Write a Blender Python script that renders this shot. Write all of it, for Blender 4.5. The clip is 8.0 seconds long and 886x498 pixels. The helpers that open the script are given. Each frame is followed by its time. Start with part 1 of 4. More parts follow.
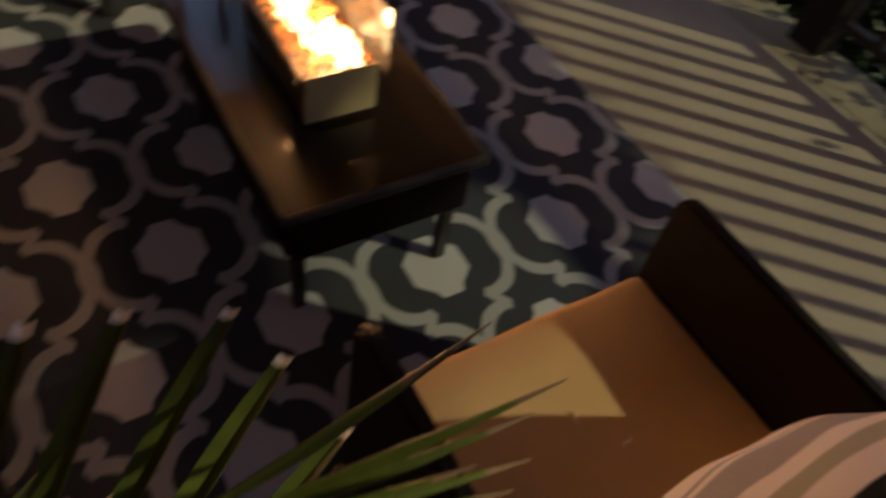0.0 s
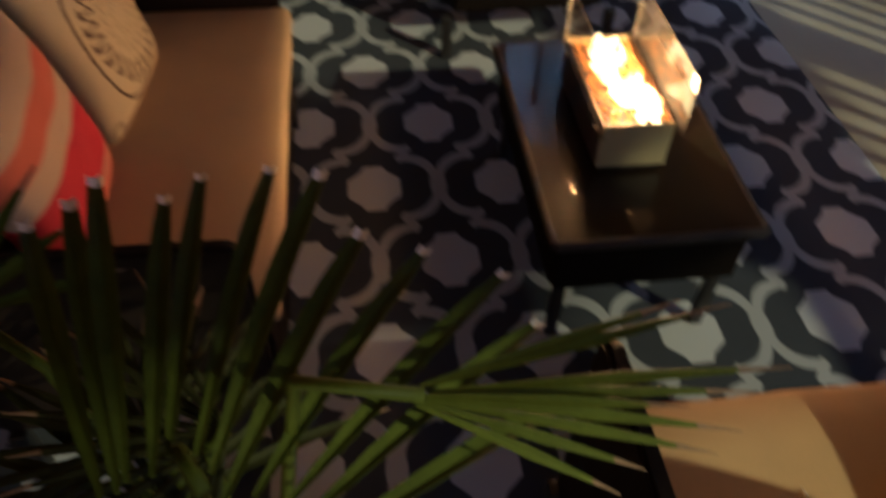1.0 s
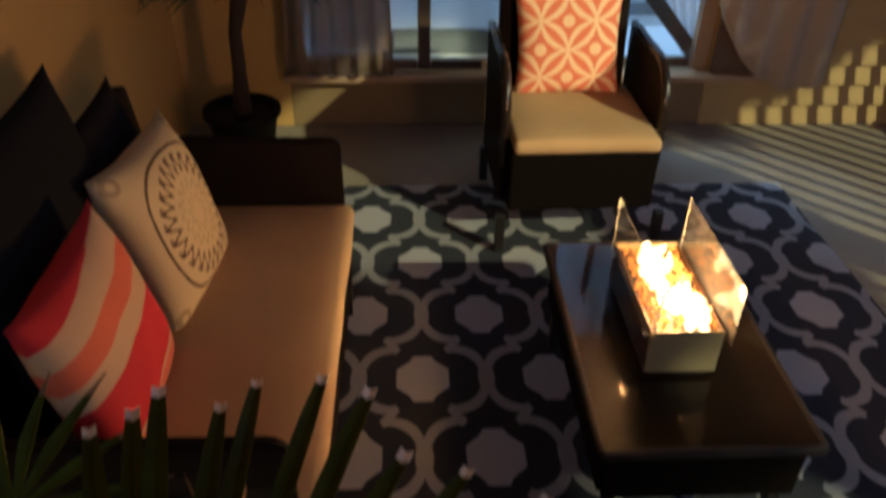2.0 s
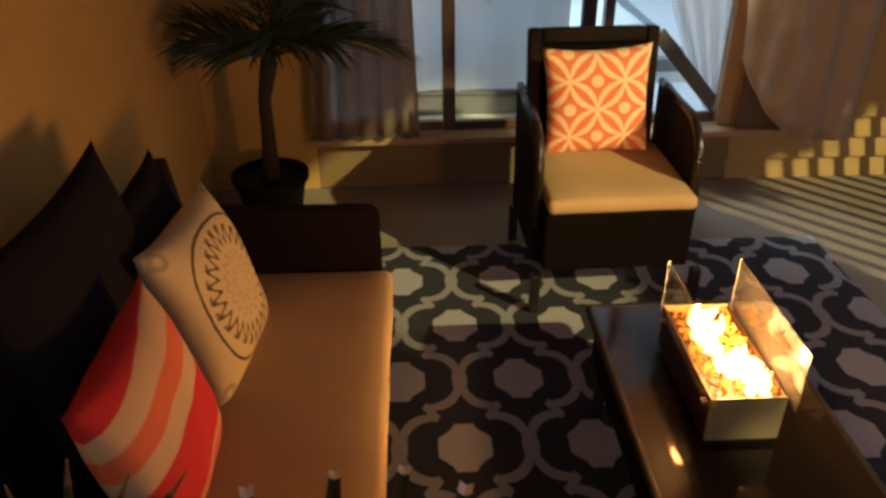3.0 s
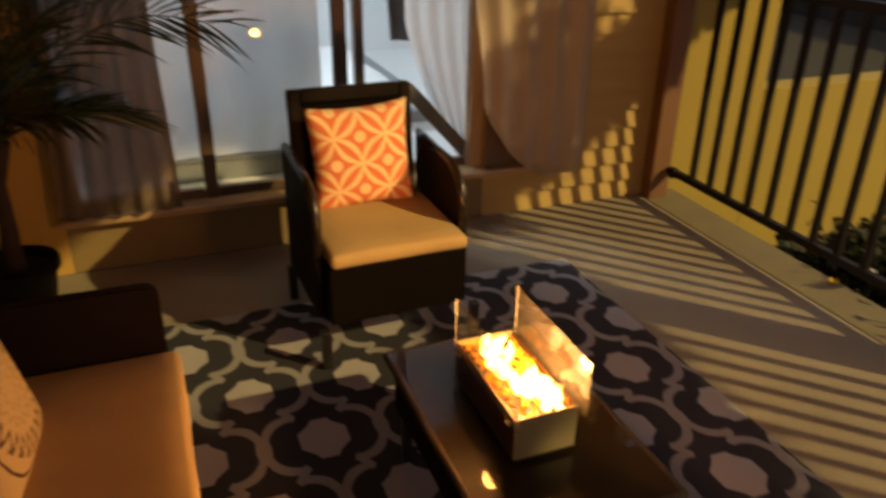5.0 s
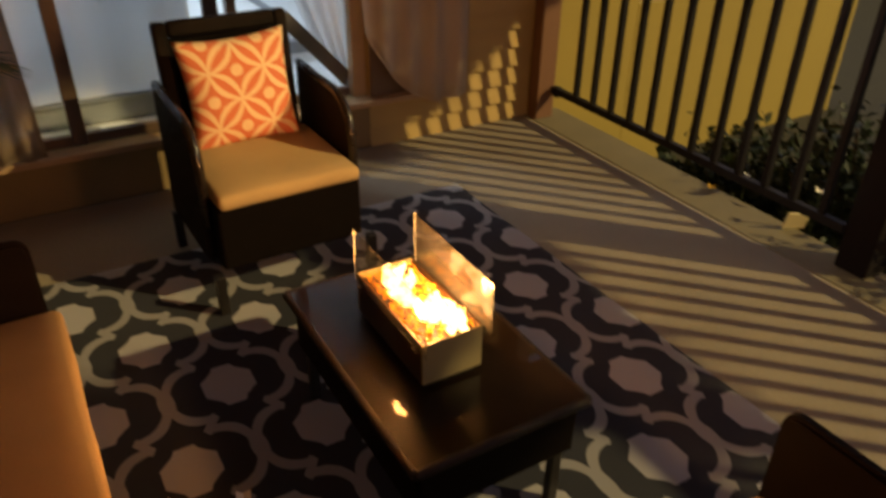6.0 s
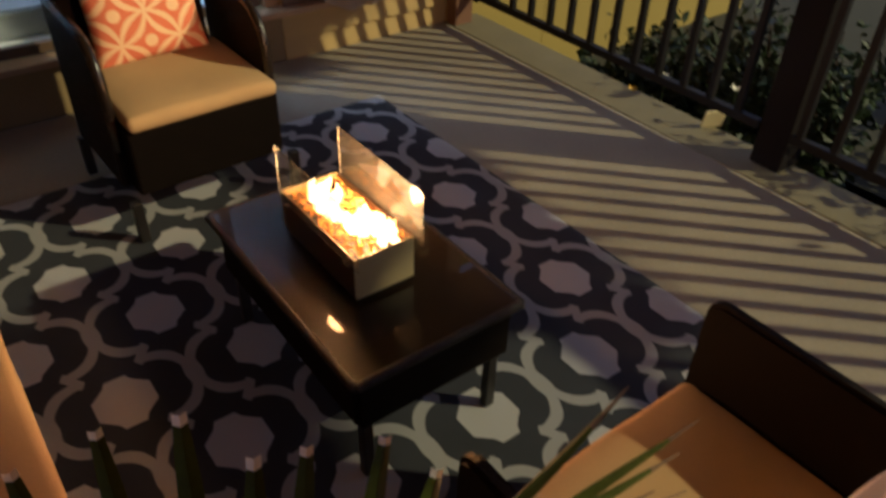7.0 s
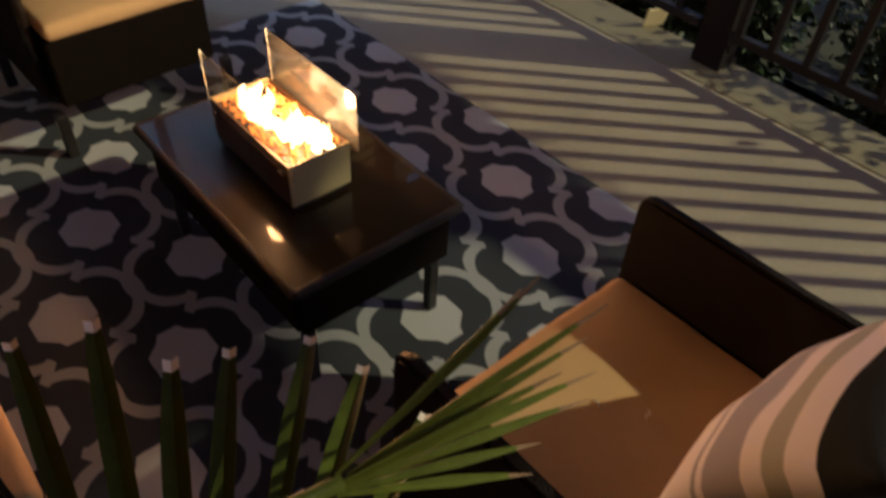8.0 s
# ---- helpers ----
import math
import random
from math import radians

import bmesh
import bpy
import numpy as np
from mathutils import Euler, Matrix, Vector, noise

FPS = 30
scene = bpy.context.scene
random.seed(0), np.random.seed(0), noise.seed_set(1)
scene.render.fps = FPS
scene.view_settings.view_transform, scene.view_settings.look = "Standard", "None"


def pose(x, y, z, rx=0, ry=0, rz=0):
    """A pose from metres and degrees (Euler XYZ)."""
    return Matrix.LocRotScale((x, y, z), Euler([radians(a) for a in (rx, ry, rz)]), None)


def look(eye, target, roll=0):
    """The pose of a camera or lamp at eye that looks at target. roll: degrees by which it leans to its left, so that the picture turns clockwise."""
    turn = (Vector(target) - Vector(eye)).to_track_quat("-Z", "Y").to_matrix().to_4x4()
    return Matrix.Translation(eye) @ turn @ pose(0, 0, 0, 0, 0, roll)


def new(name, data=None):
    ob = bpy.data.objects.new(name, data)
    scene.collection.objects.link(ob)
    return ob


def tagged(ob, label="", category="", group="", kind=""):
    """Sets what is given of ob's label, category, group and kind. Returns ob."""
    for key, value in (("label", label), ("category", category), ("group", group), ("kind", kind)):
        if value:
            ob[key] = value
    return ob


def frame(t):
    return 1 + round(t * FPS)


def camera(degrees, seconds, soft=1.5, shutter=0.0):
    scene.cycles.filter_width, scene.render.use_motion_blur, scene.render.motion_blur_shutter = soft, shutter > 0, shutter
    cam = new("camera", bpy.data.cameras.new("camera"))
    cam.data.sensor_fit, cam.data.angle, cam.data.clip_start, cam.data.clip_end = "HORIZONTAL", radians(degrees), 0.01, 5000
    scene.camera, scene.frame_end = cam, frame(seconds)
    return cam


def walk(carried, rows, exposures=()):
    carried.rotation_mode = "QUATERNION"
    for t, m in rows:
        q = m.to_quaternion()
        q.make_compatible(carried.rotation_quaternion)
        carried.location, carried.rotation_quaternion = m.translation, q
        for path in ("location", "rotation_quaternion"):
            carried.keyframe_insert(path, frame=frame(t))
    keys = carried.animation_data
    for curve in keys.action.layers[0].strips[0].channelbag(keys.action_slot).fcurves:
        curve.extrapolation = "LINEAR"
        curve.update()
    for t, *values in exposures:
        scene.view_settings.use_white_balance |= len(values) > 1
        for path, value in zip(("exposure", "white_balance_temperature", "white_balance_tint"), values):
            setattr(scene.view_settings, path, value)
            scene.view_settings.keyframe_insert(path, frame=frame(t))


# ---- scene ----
cam = camera(60.9, 8.0, soft=2.8, shutter=0.8)
PATH = [
    (0, (-0.168, -1.821, 1.512), (0.632, -0.832, -0.031), 12.3),
    (0.5, (-0.209, -1.883, 1.511), (0.285, -0.777, -0.081), 8.2),
    (1, (-0.223, -1.952, 1.539), (-0.03, -0.612, 0.067), 2.1),
    (1.5, (-0.223, -1.965, 1.565), (-0.133, -0.46, 0.252), 1.1),
    (2, (-0.22, -1.944, 1.597), (-0.142, -0.291, 0.472), 0.9),
    (3.3, (-0.323, -1.887, 1.617), (-0.262, -0.151, 0.626), -1.3),
    (3.5, (-0.327, -1.881, 1.627), (-0.204, -0.138, 0.655), -0.9),
    (4, (-0.348, -1.891, 1.633), (-0.05, -0.126, 0.741), -0.1),
    (4.5, (-0.355, -1.896, 1.627), (0.132, -0.153, 0.775), 0.7),
    (5, (-0.367, -1.91, 1.625), (0.298, -0.24, 0.747), 1.0),
    (6.5, (-0.358, -1.878, 1.586), (0.579, -0.513, 0.465), 1.2),
    (7, (-0.357, -1.875, 1.575), (0.618, -0.615, 0.365), 1.7),
    (7.5, (-0.34, -1.893, 1.559), (0.647, -0.727, 0.268), 1.8),
    (8, (-0.331, -1.902, 1.561), (0.648, -0.842, 0.176), 3.2),
]

# the way light and colour drift as the phone's exposure adapts
EXPO = [(0.0, 0.27, 4850, 4), (0.5, 0.64, 4550, 5), (1.0, 0.47, 4500, 1), (1.5, 0.60, 4450, 0), (2.1, 0.56, 4700, 0), (3.4, 0.76, 6150, 2), (4.0, 0.36, 6000, -1), (4.5, 0.78, 7200, 8), (5.2, 0.49, 7350, 10), (6.5, 0.36, 5950, 9), (7.0, 0.44, 5000, 7), (7.5, 0.68, 4800, 13), (8.0, 0.59, 4750, 8)]
walk(cam, [(t, look(eye, target, roll)) for t, eye, target, roll in PATH], EXPO)

# ---------------------------------------------------------------- world and lights
world = bpy.data.worlds.new("night")
scene.world = world
world.use_nodes = True
world.node_tree.nodes["Background"].inputs[0].default_value = (0.060, 0.058, 0.076, 1)
world.node_tree.nodes["Background"].inputs[1].default_value = 4.0


def lamp(name, kind, where, watts, colour, size, target=None):
    data = bpy.data.lights.new(name, kind)
    data.energy, data.color = watts, colour
    if kind == "AREA":
        data.shape, data.size, data.size_y = "RECTANGLE", size[0], size[1]
    else:
        data.shadow_soft_size = size
    ob = new(name, data)
    ob.matrix_world = look(where, target) if target else pose(*where)
    return ob


LAMP = (21.9, -21.05, 18.3)
lamp("yard_floodlight", "POINT", LAMP, 35000, (1.0, 0.75, 0.32), 0.29)
lamp("fire_light", "POINT", (0.375, -0.60, 0.542), 15.5, (1.0, 0.40, 0.105), 0.036)
lamp("flame_tip_light", "POINT", (0.375, -0.46, 0.655), 4.6, (1.0, 0.40, 0.105), 0.030)
lamp("room_light", "POINT", (-0.25, 2.9, 2.02), 57, (0.80, 0.90, 1.0), 0.22)

# ---------------------------------------------------------------- materials


class Ex:
    """A socket with arithmetic, to write a pattern as a formula."""

    def __init__(self, tree, sock):
        self.tree, self.sock = tree, sock

    def op(self, kind, *others, clamp=False):
        node = self.tree.nodes.new("ShaderNodeMath")
        node.operation, node.use_clamp = kind, clamp
        for slot, value in zip(node.inputs, (self, *others)):
            if isinstance(value, Ex):
                self.tree.links.new(value.sock, slot)
            else:
                slot.default_value = value
        return Ex(self.tree, node.outputs[0])

    def __add__(self, o): return self.op("ADD", o)
    def __sub__(self, o): return self.op("SUBTRACT", o)
    def __mul__(self, o): return self.op("MULTIPLY", o)
    def __truediv__(self, o): return self.op("DIVIDE", o)
    def abs(self): return self.op("ABSOLUTE")
    def pow(self, o): return self.op("POWER", o)
    def min(self, o): return self.op("MINIMUM", o)
    def max(self, o): return self.op("MAXIMUM", o)
    def mod(self, o): return self.op("FLOORED_MODULO", o)
    def below(self, o, soft): return ((self * -1.0 + o) / soft + 0.5).op("ADD", 0.0, clamp=True)


def material(name, colour, rough=0.6, metal=0.0, spread=0.25, scale=8.0, fine=120.0, bump=0.2, stretch=(1, 1, 1), **more):
    """A surface with two scales of variation in colour and a fine relief."""
    m = bpy.data.materials.new(name)
    m.use_nodes = True
    t, n = m.node_tree, m.node_tree.nodes
    b = n["Principled BSDF"]
    co = n.new("ShaderNodeTexCoord")
    mp = n.new("ShaderNodeMapping")
    mp.inputs["Scale"].default_value = stretch
    t.links.new(co.outputs["Object"], mp.inputs[0])
    big, small = n.new("ShaderNodeTexNoise"), n.new("ShaderNodeTexNoise")
    big.inputs["Scale"].default_value, big.inputs["Detail"].default_value = scale, 5
    small.inputs["Scale"].default_value, small.inputs["Detail"].default_value = fine, 3
    for q in (big, small):
        t.links.new(mp.outputs[0], q.inputs["Vector"])
    info = n.new("ShaderNodeObjectInfo")
    value = (Ex(t, big.outputs["Fac"]) - 0.5) * 1.6 + (Ex(t, small.outputs["Fac"]) - 0.5) * 0.8 + (Ex(t, info.outputs["Random"]) - 0.5) * 0.5
    gain = value * spread + 1.0
    mix = n.new("ShaderNodeVectorMath")
    mix.operation = "SCALE"
    mix.inputs[0].default_value = colour
    t.links.new(gain.sock, mix.inputs["Scale"])
    t.links.new(mix.outputs[0], b.inputs["Base Color"])
    r = (Ex(t, big.outputs["Fac"]) - 0.5) * 0.25 + rough
    t.links.new(r.sock, b.inputs["Roughness"])
    b.inputs["Metallic"].default_value = metal
    if bump:
        bp = n.new("ShaderNodeBump")
        bp.inputs["Strength"].default_value, bp.inputs["Distance"].default_value = bump, 0.004
        t.links.new(small.outputs["Fac"], bp.inputs["Height"])
        t.links.new(bp.outputs[0], b.inputs["Normal"])
    for key, val in more.items():
        b.inputs[key].default_value = val
    return m


def paint(m, mask, colour):
    """Lays a colour over the material where the mask is one."""
    t = m.node_tree
    b = t.nodes["Principled BSDF"]
    old = b.inputs["Base Color"].links[0].from_socket
    mix = t.nodes.new("ShaderNodeMix")
    mix.data_type = "RGBA"
    t.links.new(mask.sock, mix.inputs["Factor"])
    t.links.new(old, mix.inputs["A"])
    mix.inputs["B"].default_value = (*colour, 1)
    t.links.new(mix.outputs["Result"], b.inputs["Base Color"])


def local(m, wobble=0.0, scale=40.0):
    """x, y, z of the object, a little shaken as cloth and print are."""
    t = m.node_tree
    co, sep = t.nodes.new("ShaderNodeTexCoord"), t.nodes.new("ShaderNodeSeparateXYZ")
    t.links.new(co.outputs["Object"], sep.inputs[0])
    xyz = [Ex(t, s) for s in sep.outputs]
    if wobble:
        nz, sp = t.nodes.new("ShaderNodeTexNoise"), t.nodes.new("ShaderNodeSeparateColor")
        nz.inputs["Scale"].default_value = scale
        t.links.new(co.outputs["Object"], nz.inputs["Vector"])
        t.links.new(nz.outputs["Color"], sp.inputs[0])
        xyz = [a + (Ex(t, s) - 0.5) * wobble for a, s in zip(xyz, sp.outputs)]
    return xyz


CELL_X, CELL_Y = 0.1908, 0.300


def rug_material():
    m = material("rug_pile", (0.023, 0.025, 0.034), 0.95, spread=0.5, scale=5, fine=260, bump=0.5)
    x, y, z = local(m, 0.003, 70)
    u, v = (x + 0.006) / CELL_X, y / CELL_Y
    # nearest motif of a staggered grid: fold both families of centres
    u0, v0 = ((u + 1.0).mod(2.0) - 1.0).abs(), ((v + 1.0).mod(2.0) - 1.0).abs()
    s0 = u0 + v0
    swap = s0.op("GREATER_THAN", 1.0)
    uu = u0 + swap * (u0 * -2.0 + 1.0)
    vv = v0 + swap * (v0 * -2.0 + 1.0)
    s, d = uu + vv, uu - vv
    side = d.op("GREATER_THAN", 0.0) * 2.0 - 1.0
    # round side lobes and ogee tips, with a sharp step where they meet
    arc = ((d.abs() - 0.58) / 0.42).pow(2.0) * -1.0 + 1.0
    edge = (s - side * arc * 0.158 - 1.0).abs()
    line = edge.below(0.100, 0.02).max(d.abs().below(0.085, 0.015) * (s - 1.0).abs().below(0.215, 0.02))
    # lines thicken where the rounded sides of two motifs meet
    knot = (((uu * -1.0 + 1.0) / 0.13).pow(2.0) + (vv / 0.20).pow(2.0)).below(1.0, 0.2)
    tip = (vv * -1.0 + 1.0).below(0.13, 0.03) * uu.below(0.14, 0.04)
    # the heart of each motif: an oblong with stepped corners
    blob = (uu / 0.41).max(vv / 0.24).max((uu / 0.41 + vv / 0.24) * 0.66).below(1.0, 0.04)
    nub = (uu / 0.24).max(vv / 0.32).max((uu / 0.24 + vv / 0.32) * 0.62).below(1.0, 0.04)
    paint(m, line.max(knot).max(tip), (0.265, 0.262, 0.268))
    paint(m, blob.max(nub), (0.365, 0.36, 0.37))
    return m


RUG = rug_material()
CONCRETE = material("concrete_floor", (0.235, 0.200, 0.145), 0.85, spread=0.35, scale=2.2, fine=70, bump=0.25)
SLAB = material("concrete_edge", (0.17, 0.145, 0.085), 0.85, spread=0.25, scale=6, fine=90, bump=0.3)
STUCCO = material("stucco", (0.50, 0.310, 0.080), 0.9, spread=0.22, scale=2.5, fine=140, bump=0.6)
SIDING = material("painted_siding", (0.41, 0.28, 0.095), 0.65, spread=0.15, scale=4, fine=60, bump=0.15, stretch=(0.3, 1, 3))
BASE = material("painted_foundation", (0.24, 0.165, 0.07), 0.8, spread=0.3, scale=4, fine=80, bump=0.35)
TRIM = material("brown_trim_board", (0.16, 0.075, 0.035), 0.7, spread=0.3, scale=6, fine=90, bump=0.2, stretch=(1, 1, 0.2))
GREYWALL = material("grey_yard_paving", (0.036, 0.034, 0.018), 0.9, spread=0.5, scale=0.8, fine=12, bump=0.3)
PALE = material("neighbour_wall", (0.33, 0.245, 0.052), 0.9, spread=0.15, scale=1.2, fine=60, bump=0.3)
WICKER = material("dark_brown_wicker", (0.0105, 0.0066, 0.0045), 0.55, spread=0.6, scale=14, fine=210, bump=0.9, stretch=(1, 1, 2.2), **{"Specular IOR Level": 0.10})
# aprons and back panels: darker and duller than WICKER
WICKER_PANEL = material("brown_wicker_panel", (0.0062, 0.0038, 0.0026), 0.6, spread=0.6, scale=16, fine=190, bump=0.9, stretch=(1, 1, 2.2), **{"Specular IOR Level": 0.05})
WICKER_RIM = material("brown_wicker_rim", (0.013, 0.0075, 0.005), 0.45, spread=0.6, scale=40, fine=210, bump=0.9, **{"Specular IOR Level": 0.35})
ARM_RIM = material("dark_wrapped_rim", (0.012, 0.008, 0.006), 0.25, spread=0.4, scale=30, fine=150, bump=0.3)
LEG = material("black_powder_coated_leg", (0.012, 0.010, 0.009), 0.42, spread=0.3, bump=0.05)
CUSHION = material("tan_cushion_fabric", (0.43, 0.280, 0.122), 0.92, spread=0.26, scale=5, fine=330, bump=0.16)
GLASSTOP = material("dark_glass_top", (0.011, 0.0065, 0.004), 0.34, spread=0.5, scale=7, fine=60, bump=0.0, **{"Specular IOR Level": 0.07, "Coat Weight": 0.7, "Coat Roughness": 0.02, "Coat IOR": 1.5})
# long sides of the casing: darker than the ends and slightly metallic
SIDEPLATE = material("dark_side_plate", (0.045, 0.022, 0.010), 0.35, 0.4, spread=0.3, scale=9, fine=120, bump=0.05)
BURNER = material("cream_burner_casing", (0.26, 0.21, 0.105), 0.5, spread=0.12, scale=9, fine=120, bump=0.1)
IRON = material("black_iron", (0.010, 0.0085, 0.008), 0.58, 0.0, spread=0.4, scale=20, fine=140, bump=0.15, **{"Specular IOR Level": 0.22})
POSTWOOD = material("dark_stained_post", (0.009, 0.0065, 0.0055), 0.85, spread=0.5, scale=5, fine=80, bump=0.4, stretch=(1, 1, 0.15), **{"Specular IOR Level": 0.12})
SOIL = material("garden_soil", (0.022, 0.020, 0.012), 1.0, spread=0.7, scale=3, fine=40, bump=1.0)
GREEN = material("shrub_leaf", (0.019, 0.032, 0.008), 0.5, spread=0.9, scale=3, fine=40, bump=0.1, **{"Specular IOR Level": 0.28})
PALM = material("palm_leaflet", (0.022, 0.040, 0.014), 0.42, spread=0.5, scale=6, fine=60, bump=0.1)
FAN = material("fan_palm_blade", (0.046, 0.056, 0.004), 0.6, spread=0.6, scale=9, fine=90, bump=0.08, stretch=(4, 4, 0.6), **{"Specular IOR Level": 0.09})
# same palm, brighter and yellower: lamplight on the pointed leaf painted in
LITFAN = material("lit_fan_palm_blade", (0.075, 0.088, 0.005), 0.55, spread=0.6, scale=9, fine=90, bump=0.08, stretch=(4, 4, 0.6), **{"Specular IOR Level": 0.2})
# same palm darkened: the shade on the low leaves is put into their colour
SHADEFAN = material("shaded_fan_palm_blade", (0.020, 0.020, 0.005), 0.7, spread=0.8, scale=9, fine=90, bump=0.15, stretch=(4, 4, 0.6), **{"Specular IOR Level": 0.08})
# trimmed ends are pale; colour raised further so they look lit by the fire
FANTIP = material("trimmed_dry_tip", (0.85, 0.77, 0.62), 0.7, spread=0.3, bump=0.2)
DRY = material("dry_leaf_end", (0.17, 0.10, 0.045), 0.7, spread=0.4, bump=0.2)
BARK = material("palm_trunk_bark", (0.042, 0.024, 0.013), 0.95, spread=0.7, scale=12, fine=60, bump=1.0, stretch=(1, 1, 3))
POT = material("black_plastic_pot", (0.005, 0.0042, 0.0035), 0.6, spread=0.3, bump=0.1, **{"Specular IOR Level": 0.12})
FRAME = material("dark_bronze_frame", (0.105, 0.066, 0.042), 0.42, 0.0, spread=0.3, bump=0.05)
JAMB = material("tan_door_jamb", (0.36, 0.24, 0.13), 0.6, spread=0.2, bump=0.1)
ROOM = material("white_room_paint", (0.70, 0.73, 0.76), 0.8, spread=0.08, scale=1.5, fine=30, bump=0.05)
LINEN = material("white_bedding", (0.74, 0.77, 0.80), 0.9, spread=0.08, scale=3, fine=90, bump=0.4)
DARKCLOTH = material("dark_hanging_clothes", (0.06, 0.05, 0.05), 0.9, spread=0.4, bump=0.3)
GREYBOX = material("grey_storage_box", (0.22, 0.24, 0.27), 0.6, spread=0.2, bump=0.1)
PLANK = material("brown_leaning_board", (0.07, 0.055, 0.05), 0.6, spread=0.3, bump=0.2)
NAVY = material("navy_pillow_fabric", (0.008, 0.0078, 0.010), 0.95, spread=0.3, scale=8, fine=300, bump=0.4, **{"Specular IOR Level": 0.15})
PIPING = material("cream_piping", (0.55, 0.50, 0.42), 0.9, spread=0.2, bump=0.3)
TAG = material("pale_plastic_tag", (0.75, 0.66, 0.34), 0.5, spread=0.1, bump=0.0)
WHITEPETAL = material("white_petal", (0.74, 0.72, 0.58), 0.6, spread=0.2, bump=0.1)
YELLOW = material("yellow_petal", (0.80, 0.52, 0.03), 0.6, spread=0.2, bump=0.1)
CHIP = material("amber_fire_glass", (0.80, 0.36, 0.05), 0.12, spread=0.6, scale=30, bump=0.0, **{"Coat Weight": 0.5})


def cream_material():
    m = material("cream_printed_cotton", (0.56, 0.45, 0.225), 0.95, spread=0.14, scale=6, fine=300, bump=0.35)
    x, y, z = local(m, 0.004, 60)
    corner = (((x.abs() - 0.175).pow(2.0) + (y.abs() - 0.175).pow(2.0)).pow(0.5) - 0.016).abs().below(0.006, 0.003)
    x = x - 0.010
    r = (x.pow(2.0) + y.pow(2.0)).pow(0.5)
    a = y.op("ARCTAN2", x)
    sq = (x.pow(4.0) + y.pow(4.0)).pow(0.25)
    # a medallion: one bold line, a wreath of leafy loops, a plain band and a faint inner rosette
    line = (sq * 0.7 + r * 0.3 - 0.160).abs().below(0.0034, 0.0015)
    wreath = (r - (a * 24.0).op("SINE") * 0.0175 - 0.121).abs().below(0.0085, 0.003)
    buds = (a * 24.0 + 1.6).op("SINE").op("GREATER_THAN", 0.45) * (r - 0.142).abs().below(0.0048, 0.002)
    inner = (r - (a * 16.0).op("SINE") * 0.009 - 0.070).abs().below(0.003, 0.002)
    heart = (r - (a * 10.0).op("SINE") * 0.008 - 0.036).abs().below(0.003, 0.002)
    paint(m, line.max(corner * 0.45), (0.10, 0.062, 0.030))
    paint(m, wreath.max(buds * 0.8).max(inner * 0.45).max(heart * 0.35), (0.115, 0.07, 0.036))
    return m


def lattice_material():
    m = material("coral_lattice_cotton", (0.72, 0.20, 0.09), 0.95, spread=0.12, scale=6, fine=300, bump=0.3)
    x, y, z = local(m, 0.003, 50)
    p = 0.205
    u, v = ((x + 0.01 + p / 2).mod(p) - p / 2) / (p / 2), ((y + 0.02 + p / 2).mod(p) - p / 2) / (p / 2)
    ua, va = u.abs(), v.abs()
    # petals: thin lenses on both diagonals, outlined, with round dots between
    w, q = (ua + va) * 0.5, (ua - va).abs()
    lens = (w * (w * -1.0 + 1.0)) * 1.75
    petal = (q - lens).below(0.05, 0.03) * ((q - lens * 0.55).below(-0.05, 0.03) * -1.0 + 1.0)
    dot_a = (ua.pow(2.0) + (va - 1.0).pow(2.0)).pow(0.5).below(0.22, 0.04)
    dot_b = ((ua - 1.0).pow(2.0) + va.pow(2.0)).pow(0.5).below(0.22, 0.04)
    paint(m, petal.max(dot_a).max(dot_b), (0.84, 0.56, 0.31))
    return m


def striped_material(name, bands, axis, slope=0.0):
    """Broad woven stripes: bands of (end, colour) along one axis of the pillow, from -0.25 upwards."""
    m = material(name, bands[0][1], 0.95, spread=0.15, scale=6, fine=300, bump=0.35)
    xyz = local(m, 0.006, 14)
    c = xyz[axis] + xyz[1 - axis] * slope
    for (end, _), (_, colour) in zip(bands, bands[1:]):
        paint(m, (c * -1.0 + end).below(0.0, 0.003), colour)
    return m


CREAM = cream_material()
LATTICE = lattice_material()
RED, CORAL, SAND = (0.50, 0.018, 0.020), (0.58, 0.13, 0.055), (0.53, 0.36, 0.20)
WARMSTRIPE = striped_material("red_coral_striped_cotton", [(-0.17, RED), (-0.16, SAND), (-0.12, CORAL), (-0.11, SAND), (0.01, RED), (0.06, SAND), (0.11, CORAL), (0.16, SAND), (0.30, RED)], 1, -0.14)
GREY, PINK, OLIVE, INK = (0.40, 0.37, 0.42), (0.88, 0.81, 0.82), (0.44, 0.43, 0.37), (0.007, 0.010, 0.011)
COOLSTRIPE = striped_material("grey_navy_striped_cotton", [(-0.10, PINK), (-0.09, GREY), (-0.075, PINK), (0.005, GREY), (0.045, PINK), (0.085, OLIVE), (0.135, PINK), (0.30, INK)], 1)


def glass(name, tint, rough=0.0):
    m = bpy.data.materials.new(name)
    m.use_nodes = True
    b = m.node_tree.nodes["Principled BSDF"]
    b.inputs["Base Color"].default_value = (*tint, 1)
    b.inputs["Roughness"].default_value = rough
    b.inputs["Transmission Weight"].default_value = 1.0
    b.inputs["IOR"].default_value = 1.45
    return m


PANE = glass("clear_pane", (0.93, 0.95, 0.96))
FIREPANE = glass("tempered_fire_glass", (0.90, 0.88, 0.82))
FIREPANE.node_tree.nodes["Principled BSDF"].inputs["Transmission Weight"].default_value = 0.99      # one per cent diffuse, so the pane shows as a faint film
